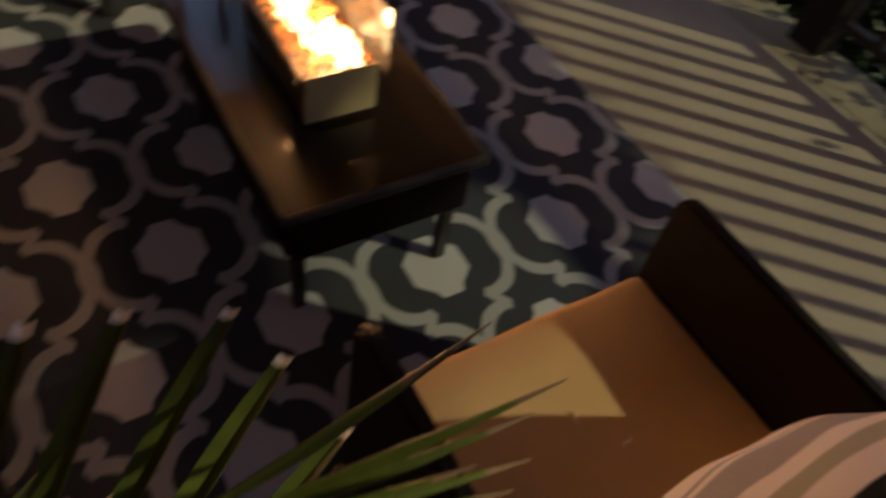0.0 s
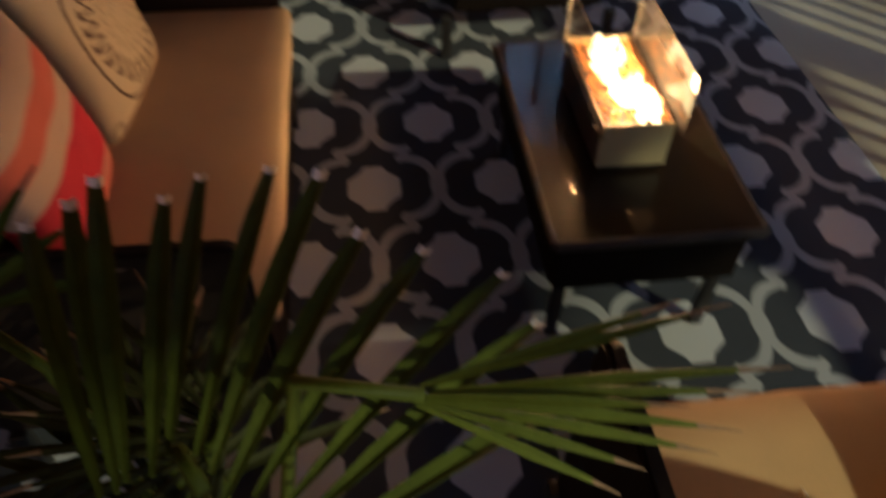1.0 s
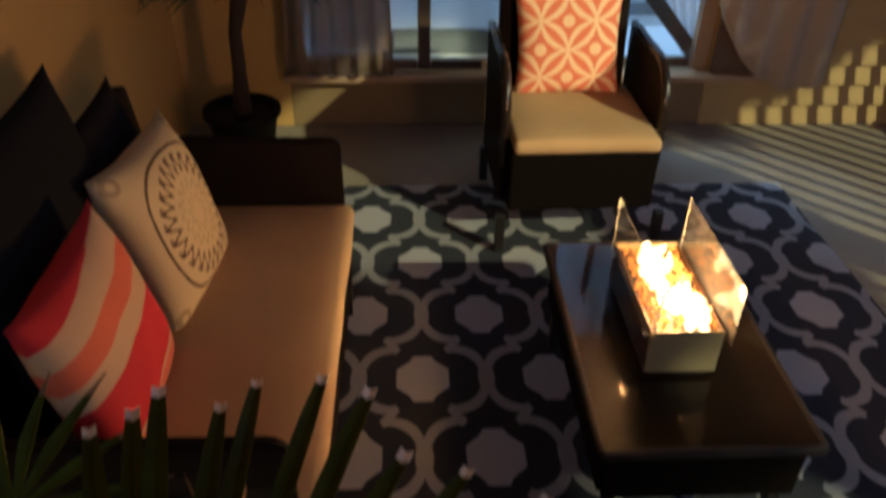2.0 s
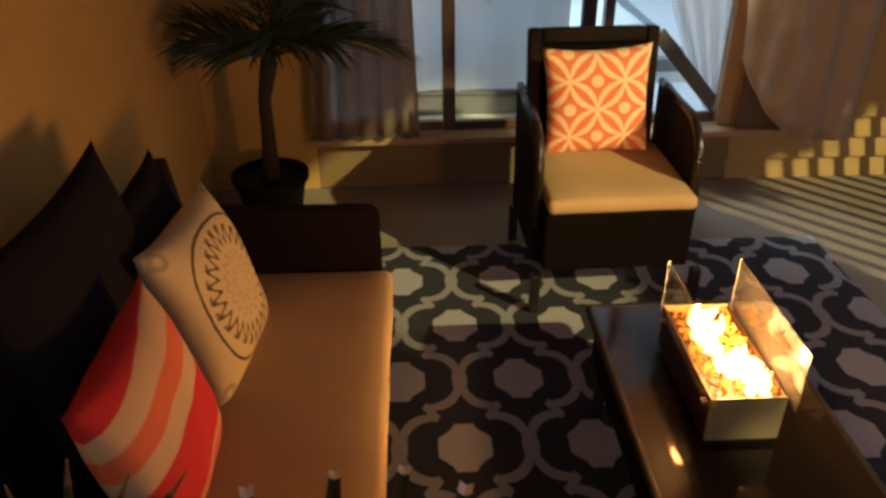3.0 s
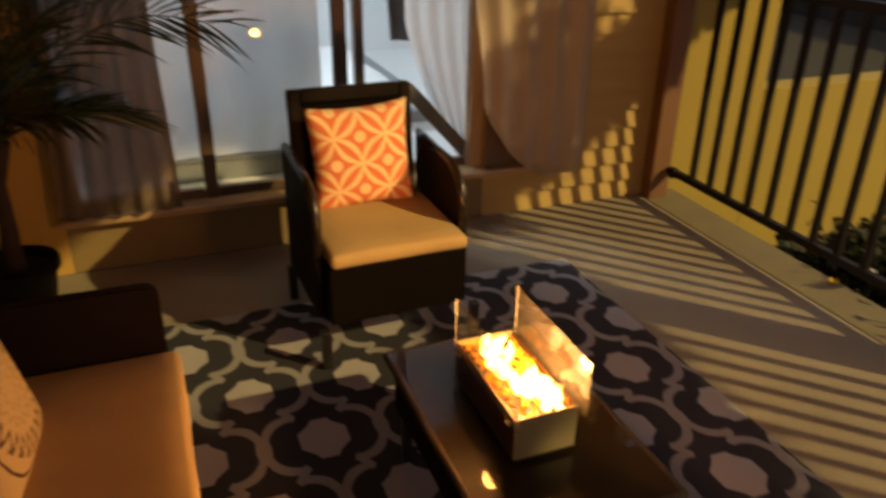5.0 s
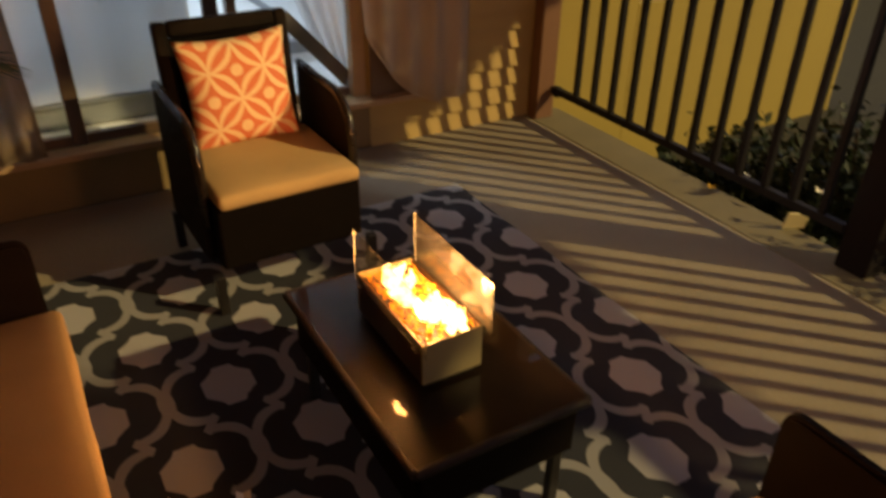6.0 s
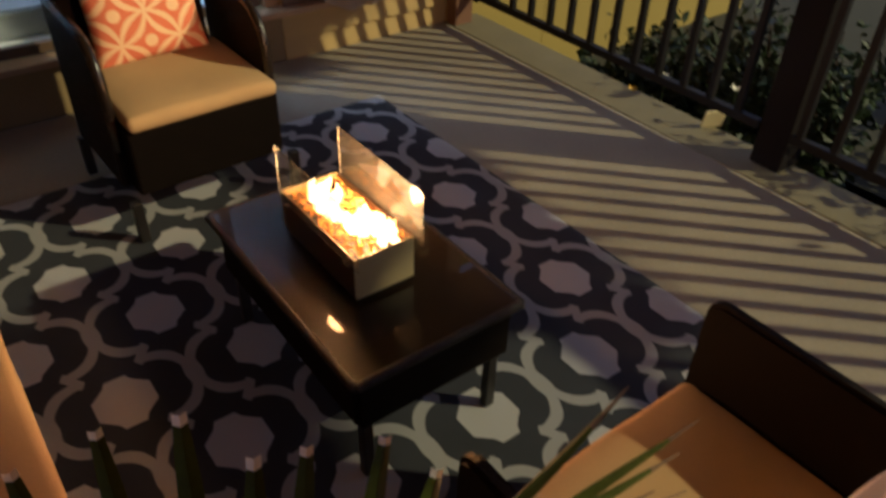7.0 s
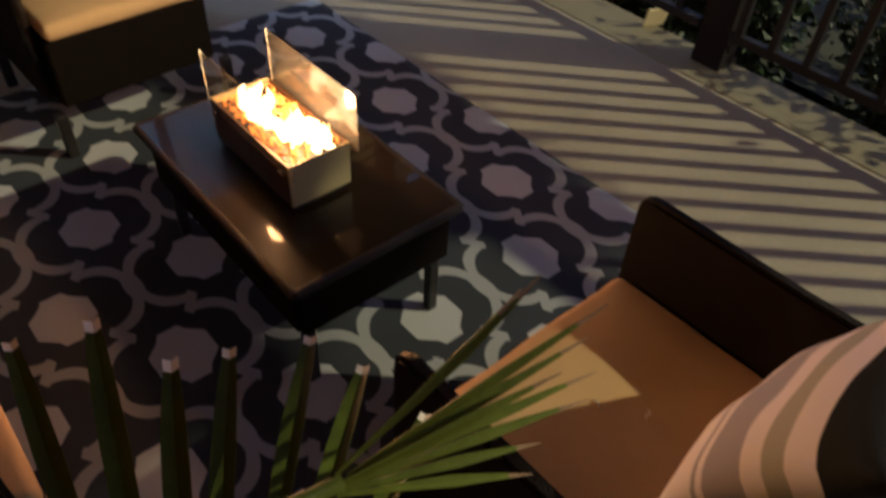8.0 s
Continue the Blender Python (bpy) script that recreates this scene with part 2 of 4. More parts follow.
FIREPANE.node_tree.nodes["Principled BSDF"].inputs["IOR"].default_value = 1.28      # below real glass, to weaken the reflection of the flames
# pale strip standing in for the light caught at the pane's edge
PANE_EDGE = material("painted_glint", (0.62, 0.64, 0.60), 0.35, spread=0.15, bump=0.0)


def sheer(name, colour, clear, soft_share=0.35):
    """Thin curtain cloth that lets part of the light straight through."""
    m = material(name, colour, 0.95, spread=0.15, scale=4, fine=240, bump=0.2)
    t = m.node_tree
    b, out = t.nodes["Principled BSDF"], t.nodes["Material Output"]
    thin, soft, mix, mix2 = (t.nodes.new(k) for k in ("ShaderNodeBsdfTransparent", "ShaderNodeBsdfTranslucent", "ShaderNodeMixShader", "ShaderNodeMixShader"))
    soft.inputs[0].default_value = (*colour, 1)
    mix.inputs[0].default_value, mix2.inputs[0].default_value = soft_share, clear
    t.links.new(b.outputs[0], mix.inputs[1])
    t.links.new(soft.outputs[0], mix.inputs[2])
    t.links.new(mix.outputs[0], mix2.inputs[1])
    t.links.new(thin.outputs[0], mix2.inputs[2])
    t.links.new(mix2.outputs[0], out.inputs["Surface"])
    return m


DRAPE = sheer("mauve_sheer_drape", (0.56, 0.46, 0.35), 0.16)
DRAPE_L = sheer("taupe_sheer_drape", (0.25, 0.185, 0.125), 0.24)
# the white sheer again, made lighter and more translucent to look better lit
BRIGHTSHEER = sheer("brighter_white_sheer", (0.84, 0.86, 0.88), 0.08, 0.60)
WHITESHEER = sheer("white_sheer", (0.78, 0.80, 0.82), 0.10)


def flame_material():
    m = bpy.data.materials.new("flame")
    m.use_nodes = True
    t, n = m.node_tree, m.node_tree.nodes
    n.remove(n["Principled BSDF"])
    em, co, nz, ramp, tr, mix = (n.new(k) for k in ("ShaderNodeEmission", "ShaderNodeTexCoord", "ShaderNodeTexNoise", "ShaderNodeValToRGB", "ShaderNodeBsdfTransparent", "ShaderNodeMixShader"))
    nz.inputs["Scale"].default_value, nz.inputs["Detail"].default_value = 38, 4
    sep = n.new("ShaderNodeSeparateXYZ")
    t.links.new(co.outputs["Object"], sep.inputs[0])
    t.links.new(co.outputs["Object"], nz.inputs["Vector"])
    ramp.color_ramp.elements[0].color, ramp.color_ramp.elements[0].position = (1.0, 0.30, 0.03, 1), 0.28
    ramp.color_ramp.elements[1].color, ramp.color_ramp.elements[1].position = (1.0, 0.66, 0.24, 1), 0.58
    heat = Ex(t, nz.outputs["Fac"]) + (Ex(t, sep.outputs[2]) - 0.15) * -2.2
    t.links.new(heat.sock, ramp.inputs[0])
    t.links.new(ramp.outputs[0], em.inputs[0])
    em.inputs[1].default_value = 6.5
    t.links.new(em.outputs[0], mix.inputs[1])
    t.links.new(tr.outputs[0], mix.inputs[2])
    mix.inputs[0].default_value = 0.38
    t.links.new(mix.outputs[0], n["Material Output"].inputs["Surface"])
    return m


FLAME = flame_material()

# ---------------------------------------------------------------- building helpers


def thing(name, where, label, category, group="", turn=0.0, kind=""):
    ob = new(name)
    ob.empty_display_size = 0.1
    ob.matrix_world = pose(*where, 0, 0, turn)
    return tagged(ob, label, category, group, kind)


def part(name, bm, mat, parent=None, label="", smooth=False, mods=None):
    me = bpy.data.meshes.new(name)
    bm.normal_update()
    bm.to_mesh(me)
    bm.free()
    me.materials.append(mat)
    if smooth:
        me.polygons.foreach_set("use_smooth", [True] * len(me.polygons))
    ob = new(name, me)
    ob.parent = parent
    return tagged(ob, label)


def box(bm, x0, x1, y0, y1, z0, z1, bevel=0.0, seg=2, m=None):
    """A block with rounded edges, added to bm."""
    tmp = bmesh.new()
    bmesh.ops.create_cube(tmp, size=1)
    for v in tmp.verts:
        v.co = Vector(((x0 + x1) / 2 + v.co.x * (x1 - x0), (y0 + y1) / 2 + v.co.y * (y1 - y0), (z0 + z1) / 2 + v.co.z * (z1 - z0)))
    if bevel:
        bmesh.ops.bevel(tmp, geom=tmp.edges[:], offset=bevel, segments=seg, profile=0.5, affect="EDGES")
    if m:
        bmesh.ops.transform(tmp, matrix=m, verts=tmp.verts)
    add(bm, tmp)
    return bm


def add(bm, tmp):
    me = bpy.data.meshes.new("tmp")
    tmp.to_mesh(me)
    tmp.free()
    bm.from_mesh(me)
    bpy.data.meshes.remove(me)


def block(*a, **k):
    return box(bmesh.new(), *a, **k)


def tube(bm, points, radii, sides=8, flat=1.0):
    """A tapered round bar along points."""
    rings = []
    for i, p in enumerate(points):
        a, b = Vector(points[max(i - 1, 0)]), Vector(points[min(i + 1, len(points) - 1)])
        d = (b - a).normalized()
        s = d.cross(Vector((0, 0, 1)))
        s = (s if s.length > 0.05 else Vector((1, 0, 0))).normalized()
        w = s.cross(d)
        r = radii[i] if isinstance(radii, (list, tuple)) else radii
        rings.append([bm.verts.new(Vector(p) + (s * math.cos(k * math.tau / sides) + w * flat * math.sin(k * math.tau / sides)) * r) for k in range(sides)])
    for a, b in zip(rings, rings[1:]):
        for k in range(sides):
            bm.faces.new((a[k], a[(k + 1) % sides], b[(k + 1) % sides], b[k]))
    bm.faces.new(rings[0][::-1])
    bm.faces.new(rings[-1])
    return bm


def slab_from(bm, outline, axis, lo, hi, bevel=0.0):
    """A plate cut to an outline (two coordinates) and given thickness along an axis."""
    tmp = bmesh.new()
    place = {"x": lambda a, b, t: (t, a, b), "y": lambda a, b, t: (a, t, b), "z": lambda a, b, t: (a, b, t)}[axis]
    front = [tmp.verts.new(place(a, b, lo)) for a, b in outline]
    back = [tmp.verts.new(place(a, b, hi)) for a, b in outline]
    tmp.faces.new(front)
    tmp.faces.new(back[::-1])
    k = len(outline)
    for i in range(k):
        tmp.faces.new((front[i], back[i], back[(i + 1) % k], front[(i + 1) % k]))
    bmesh.ops.recalc_face_normals(tmp, faces=tmp.faces)
    if bevel:
        bmesh.ops.bevel(tmp, geom=[e for e in tmp.edges if e.calc_face_angle(0) > 0.6], offset=bevel, segments=2, affect="EDGES")
    add(bm, tmp)
    return bm


def sheet(nx, ny, f):
    """A grid surface: f gives the place for u, v from 0 to 1."""
    bm = bmesh.new()
    vs = [[bm.verts.new(f(i / nx, j / ny)) for j in range(ny + 1)] for i in range(nx + 1)]
    for i in range(nx):
        for j in range(ny):
            bm.faces.new((vs[i][j], vs[i + 1][j], vs[i + 1][j + 1], vs[i][j + 1]))
    return bm


def pillow_mesh(size, thick, seed, puff=2.6, pinch=0.09):
    """A stuffed square pillow that lies in its x-y plane, with pulled-out corners."""
    n, bm = 22, bmesh.new()
    h = size / 2
    grids = []
    for side in (1, -1):
        g = []
        for i in range(n + 1):
            row = []
            for j in range(n + 1):
                u, v = 2 * i / n - 1, 2 * j / n - 1
                x = u * h * (1 - pinch * (1 - v * v) * abs(u) ** 3)
                y = v * h * (1 - pinch * (1 - u * u) * abs(v) ** 3)
                z = side * thick / 2 * ((1 - abs(u) ** puff) * (1 - abs(v) ** puff)) ** 0.55
                z += 0.007 * noise.noise((u * 2.3 + seed, v * 2.3, side)) * (1 - max(abs(u), abs(v)) ** 6)
                edge = max(abs(u), abs(v)) > 0.999
                row.append(grids[0][i][j] if edge and grids else bm.verts.new((x, y, 0 if edge else z)))
            g.append(row)
        grids.append(g)
        for i in range(n):
            for j in range(n):
                q = (g[i][j], g[i + 1][j], g[i + 1][j + 1], g[i][j + 1])
                bm.faces.new(q if side > 0 else q[::-1])
    return bm


def pillow(label, mat, m, size, thick, seed, piping=None):
    ob = part("throw_pillow", pillow_mesh(size, thick, seed), mat, None, label, smooth=True)
    ob["category"] = "pillow"
    ob.matrix_world = m
    if piping:
        h = size / 2
        ring = []
        for k in range(48):
            a = k / 12
            s, f = int(a), a - int(a)
            u, v = ((-1 + 2 * f, -1), (1, -1 + 2 * f), (1 - 2 * f, 1), (-1, 1 - 2 * f))[s]
            ring.append((u * h * (1 - 0.07 * (1 - v * v) * abs(u) ** 3), v * h * (1 - 0.07 * (1 - u * u) * abs(v) ** 3), 0))
        part("piping", tube(bmesh.new(), ring + ring[:1], 0.004, 6), piping, ob, "thin pale piping")
    return ob


def lying(corner, across, up):
    """Pose of a pillow from the middle of its lower edge, the way along that edge and the way up its face."""
    a, u = Vector(across).normalized(), Vector(up).normalized()
    n = a.cross(u).normalized()
    u = n.cross(a)
    m = Matrix((a, u, n)).transposed().to_4x4()
    m.translation = Vector(corner)
    return m


# ---------------------------------------------------------------- the setting
WALL_Y, WALL_X, RAIL_X, YARD_Z = 1.50, -1.30, 2.324, -0.60


def structure(name, bm, mat, label, smooth=False):
    return tagged(part(name, bm, mat, None, label, smooth), kind="structure", category=name.split("_")[0])


def yard(u, v):
    x, y = (u - 0.5) * 2, (v - 0.5) * 2
    x, y = 12 * x + 400 * x ** 5, 12 * y + 400 * y ** 5
    return (x, y, YARD_Z + 0.05 * noise.noise((x * 0.6, y * 0.6, 0)))


structure("ground", sheet(90, 90, yard), SOIL, "dark bare garden soil below the raised patio", True)
structure("floor", block(WALL_X - 0.15, 2.20, -7.0, WALL_Y, -0.45, 0.0, bevel=0.004), CONCRETE, "worn concrete patio slab striped by railing shadows")
structure("pavement_edge", block(2.2015, 2.445, -7.0, WALL_Y - 0.004, -0.45, 0.003, bevel=0.006), SLAB, "pale concrete slab edge under the iron railing")

structure("wall_west", block(WALL_X - 0.15, WALL_X, -4.2, WALL_Y - 0.002, 0.0, 2.95), STUCCO, "ochre stucco house wall behind the loveseat")
structure("wall_north_left", block(WALL_X - 0.15, -0.80, WALL_Y, WALL_Y + 0.16, 0.0, 2.95), STUCCO, "ochre stucco wall beside the sliding door")
structure("wall_north_base", block(-0.80, 1.21, WALL_Y, WALL_Y + 0.16, 0.0, 0.25, bevel=0.004), BASE, "painted foundation wall under the sliding door")
structure("wall_north_lintel", block(-0.80, 1.21, WALL_Y, WALL_Y + 0.16, 2.30, 2.95), STUCCO, "stucco lintel over the sliding door")
wall_r = structure("wall_north_right", block(1.21, 2.34, WALL_Y + 0.022, WALL_Y + 0.16, 0.0, 2.95), SIDING, "tan lap-sided house wall with shadow stripes")
structure("sill_ledge", block(-0.82, 1.52, WALL_Y - 0.07, WALL_Y + 0.02, 0.245, 0.275, bevel=0.005), JAMB, "narrow sill ledge under the sliding door")
# dark sheet added to stand in for the dim recess under the drape
structure("panel_dark", block(1.212, 1.52, WALL_Y - 0.022, WALL_Y - 0.008, 0.277, 2.3, bevel=0.003), FRAME, "flat dark panel put in for the dim recess behind the drape")
structure("trim_corner_post", block(2.215, 2.335, 1.395, 1.478, 0.0, 2.950, bevel=0.006), TRIM, "reddish brown square post at the end of the siding")

# the house ends past the railing, and a low wall goes on
far = bmesh.new()
box(far, 2.342, 3.03, WALL_Y + 0.02, WALL_Y + 0.18, -0.8, 2.7, bevel=0.004)
box(far, 3.031, 5.26, WALL_Y + 0.02, WALL_Y + 0.18, -0.8, 0.545, bevel=0.006)
structure("wall_far", far, PALE, "plaster house end and low garden wall lit yellow")
def paving(u, v):
    x, y = 3.45 + 8.6 * u, -9.0 + 26.0 * v
    return (x, y, -0.520 + 0.012 * noise.noise((x * 0.5, y * 0.5, 4)))


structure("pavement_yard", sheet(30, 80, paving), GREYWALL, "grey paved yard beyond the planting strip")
# unseen roof over the post; its edges are set where the floodlight should stop
structure("ceiling", block(WALL_X - 0.15, 2.74, -3.79, WALL_Y + 0.2, 2.952, 3.10, bevel=0.006), STUCCO, "plain plaster underside of the unseen patio roof")

# ---------------------------------------------------------------- sliding door and the room behind it
door = thing("door_1", (0.15, WALL_Y, 0.276), "bronze-framed sliding glass door with a lit room behind", "door", kind="structure")
H = 2.02
for x, w, mat, y in ((-0.92, 0.045, FRAME, 0.05), (-0.31, 0.030, FRAME, 0.05), (0.325, 0.030, FRAME, 0.045), (0.425, 0.022, FRAME, 0.085), (1.020, 0.036, JAMB, 0.05)):
    part("stile", block(x - w, x + w, y - 0.03, y + 0.03, 0.0, H, bevel=0.004), mat, door)
for x0, x1, y in ((-0.874, -0.342, 0.05), (-0.278, 0.293, 0.05), (0.45, 0.980, 0.08)):
    part("bottom_rail", block(x0, x1, y - 0.022, y + 0.022, 0.0, 0.045, bevel=0.004), FRAME, door)
    pane = part("pane", block(x0 + 0.001, x1 - 0.001, y - 0.003, y + 0.003, 0.046, H - 0.06), PANE, door, "clear glass pane")
    pane.visible_shadow = False
    part("top_rail", block(x0, x1, y - 0.022, y + 0.022, H - 0.059, H, bevel=0.004), FRAME, door)

for name, a in (("room_floor", (-1.5, 2.2, WALL_Y + 0.162, 4.6, 0.20, 0.27)), ("room_ceiling", (-1.5, 2.2, WALL_Y + 0.162, 4.6, 2.45, 2.6)), ("room_wall_north", (-1.5, 2.2, 4.6, 4.75, 0.2, 2.6)),
                ("room_wall_west", (-1.65, -1.5, WALL_Y + 0.162, 4.75, 0.2, 2.6)), ("room_wall_east", (2.2, 2.35, WALL_Y + 0.19, 4.75, 0.2, 2.6))):
    structure(name, block(*a), ROOM, "plain white painted room surface behind the glass")


def folds(x0, x1, y, z0, z1, depth, count, hem=None, pinch=None, seed=0, nx=90, nz=30):
    """A hanging curtain with folds; hem gives the lower edge along its width, pinch the sideways pull with height."""
    def f(u, v):
        low = z0 + (hem(u) if hem else 0)
        z = low + (z1 - low) * v
        s = u + 0.02 * noise.noise((u * 6, z * 1.2, seed))
        x = x0 + (x1 - x0) * u
        if pinch:
            x += pinch(u, z)
        dy = depth * (math.sin(s * count * math.tau) * 0.6 + 0.6 * noise.noise((u * count * 0.9, z * 0.5, seed + 3)))
        return (x, y + dy, z)
    return sheet(nx, nz, f)


def cloth(name, bm, mat, label, category="curtain", rows=0):
    bm.verts.ensure_lookup_table()
    edge = [tuple(v.co) for v in list(bm.verts)[::rows]] if rows else []
    ob = part(name, bm, mat, None, label, True)
    mod = ob.modifiers.new("thickness", "SOLIDIFY")
    mod.thickness = 0.0015
    ob["category"] = category
    if rows:      # a turned and sewn lower edge
        part("hem", tube(bmesh.new(), edge, 0.0045, 6), mat, ob, "sewn lower hem")
    return ob


cloth("sheer_curtain", folds(-0.72, 0.44, 1.80, 0.28, 2.448, 0.010, 5, seed=5), WHITESHEER, "white sheer curtain hanging inside the glass door")
cloth("sheer_curtain", folds(0.86, 1.235, 1.73, 0.278, 2.448, 0.022, 4, pinch=lambda u, z: 0.29 * (1 - u) * max(0.0, (1.02 - z) / 0.74) ** 1.4, seed=9), BRIGHTSHEER, "white sheer curtain pulled aside inside the door")
bed = thing("bed", (0.2, 3.2, 0.27), "low bed with rumpled white bedding in the lit room", "bed")
part("mattress", sheet(40, 30, lambda u, v: (-1.1 + 2.2 * u, -1.0 + 1.9 * v, (0.20 + 0.05 * noise.noise((u * 4, v * 4, 1))) * min(1, 9 * min(u, 1 - u, v, 1 - v)) + 0.001)), LINEN, bed, "rumpled white bedding", True)
part("bed_base", block(-1.06, 1.06, -0.95, 0.85, 0.0, 0.12, bevel=0.01), GREYBOX, bed)
store = thing("storage_box", (-0.02, 1.86, 0.27), "grey storage box standing inside behind the glass", "box")
part("body", block(-0.30, 0.42, -0.10, 0.10, 0.0, 0.10, bevel=0.012), GREYBOX, store)
part("lid", block(-0.31, 0.43, -0.11, 0.11, 0.101, 0.118, bevel=0.006), GREYBOX, store)
lean = part("leaning_board", block(-0.035, 0.035, -0.01, 0.01, -0.30, 0.30, bevel=0.003), PLANK, None, "brown board leaning indoors behind the glass")
lean["category"] = "board"
lean.matrix_world = pose(1.035, 1.64, 0.47, 0, -42, 0)
coat = part("hanging_clothes", sheet(14, 14, lambda u, v: (0.02 + 0.24 * u + 0.02 * math.sin(v * 7), 0.03 * math.sin(u * 9), -1.65 * v)), DARKCLOTH, None, "dark clothes hanging in the lit room", True)
coat["category"] = "clothes"
coat.modifiers.new("thickness", "SOLIDIFY").thickness = 0.02
coat.matrix_world = pose(0.93, 2.3, 2.448)

# ---------------------------------------------------------------- outdoor drapes
cloth("outdoor_drape", folds(1.105, 1.74, WALL_Y - 0.105, 0.22, 2.5, 0.024, 4.2, hem=lambda u: 0.42 * (1 - u) ** 3 + 0.10 * max(0, u - 0.7),
      pinch=lambda u, z: 0.05 * math.sin(z * 3.0) * (1 - u), seed=2), DRAPE, "mauve sheer outdoor drape with a curved hem", rows=31)
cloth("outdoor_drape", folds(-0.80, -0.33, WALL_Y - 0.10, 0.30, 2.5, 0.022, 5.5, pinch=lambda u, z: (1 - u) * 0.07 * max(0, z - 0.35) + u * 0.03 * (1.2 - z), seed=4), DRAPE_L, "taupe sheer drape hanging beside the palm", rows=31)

# ---------------------------------------------------------------- railing
rail = thing("railing", (RAIL_X, 0.0, 0.0), "black iron patio railing with square balusters", "railing")
for y0, y1 in ((-0.475, 1.3945), (-6.5, -0.615)):
    part("bottom_rail", block(-0.018, 0.018, y0, y1, 0.150, 0.186, bevel=0.003), IRON, rail)
    part("top_rail", block(-0.028, 0.028, y0, y1, 1.185, 1.230, bevel=0.006), IRON, rail)
picket = block(-0.014, 0.014, -0.014, 0.014, 0.187, 1.184)
first = part("baluster", picket, IRON, rail)
k = 0
for y in [1.190 - 0.1415 * i for i in range(12)] + [-0.649 - 0.144 * i for i in range(40)]:
    if k:
        b = new("baluster", first.data)
        b.parent = rail
        b.location = (0, y, 0)
    else:
        first.location = (0, y, 0)
    k += 1
for z in (0.145, 1.181):
    part("bracket", block(-0.030, 0.012, 1.318, 1.3635, z - 0.006, z + 0.052, bevel=0.008), IRON, rail, "rail end bracket")
for y in (-1.945, -3.385):
    part("support_foot", block(-0.016, 0.016, y - 0.02, y + 0.02, 0.0035, 0.149), IRON, rail)
post = part("roof_post", block(-0.068, 0.068, -0.068, 0.068, 0.004, 2.950, bevel=0.006), POSTWOOD, None, "thick dark-stained square roof post at the patio edge")
post["category"] = "post"
post.location = (2.385, -0.545, 0)

# ---------------------------------------------------------------- rug
RX0, RX1, RY0, RY1 = -1.12, 1.370, -2.20, 0.885


def rug_top(u, v):
    x, y = RX0 + (RX1 - RX0) * u, RY0 + (RY1 - RY0) * v
    edge = min(u, 1 - u, v, 1 - v)
    ripple = 0.003 * noise.noise((x * 3, y * 3, 7)) + (0.007 * max(0, noise.noise((x * 2.2, y * 2.6, 2))) if x > 1.15 else 0)
    x += 0.008 * noise.noise((0, y * 3.1, 1)) * (1 if u == 1 else 0)
    return (x, y, 0.0125 + ripple if edge > 0 else 0.0035)


rug = part("area_rug", sheet(90, 110, rug_top), RUG, None, "flat navy rug with a grey trellis and medallion pattern", True)
rug["category"] = "rug"

# ---------------------------------------------------------------- wicker seats


def arc(cx, cz, r, a0, a1, n=7):
    return [(cx + r * math.cos(radians(a0 + (a1 - a0) * i / n)), cz + r * math.sin(radians(a0 + (a1 - a0) * i / n))) for i in range(n + 1)]


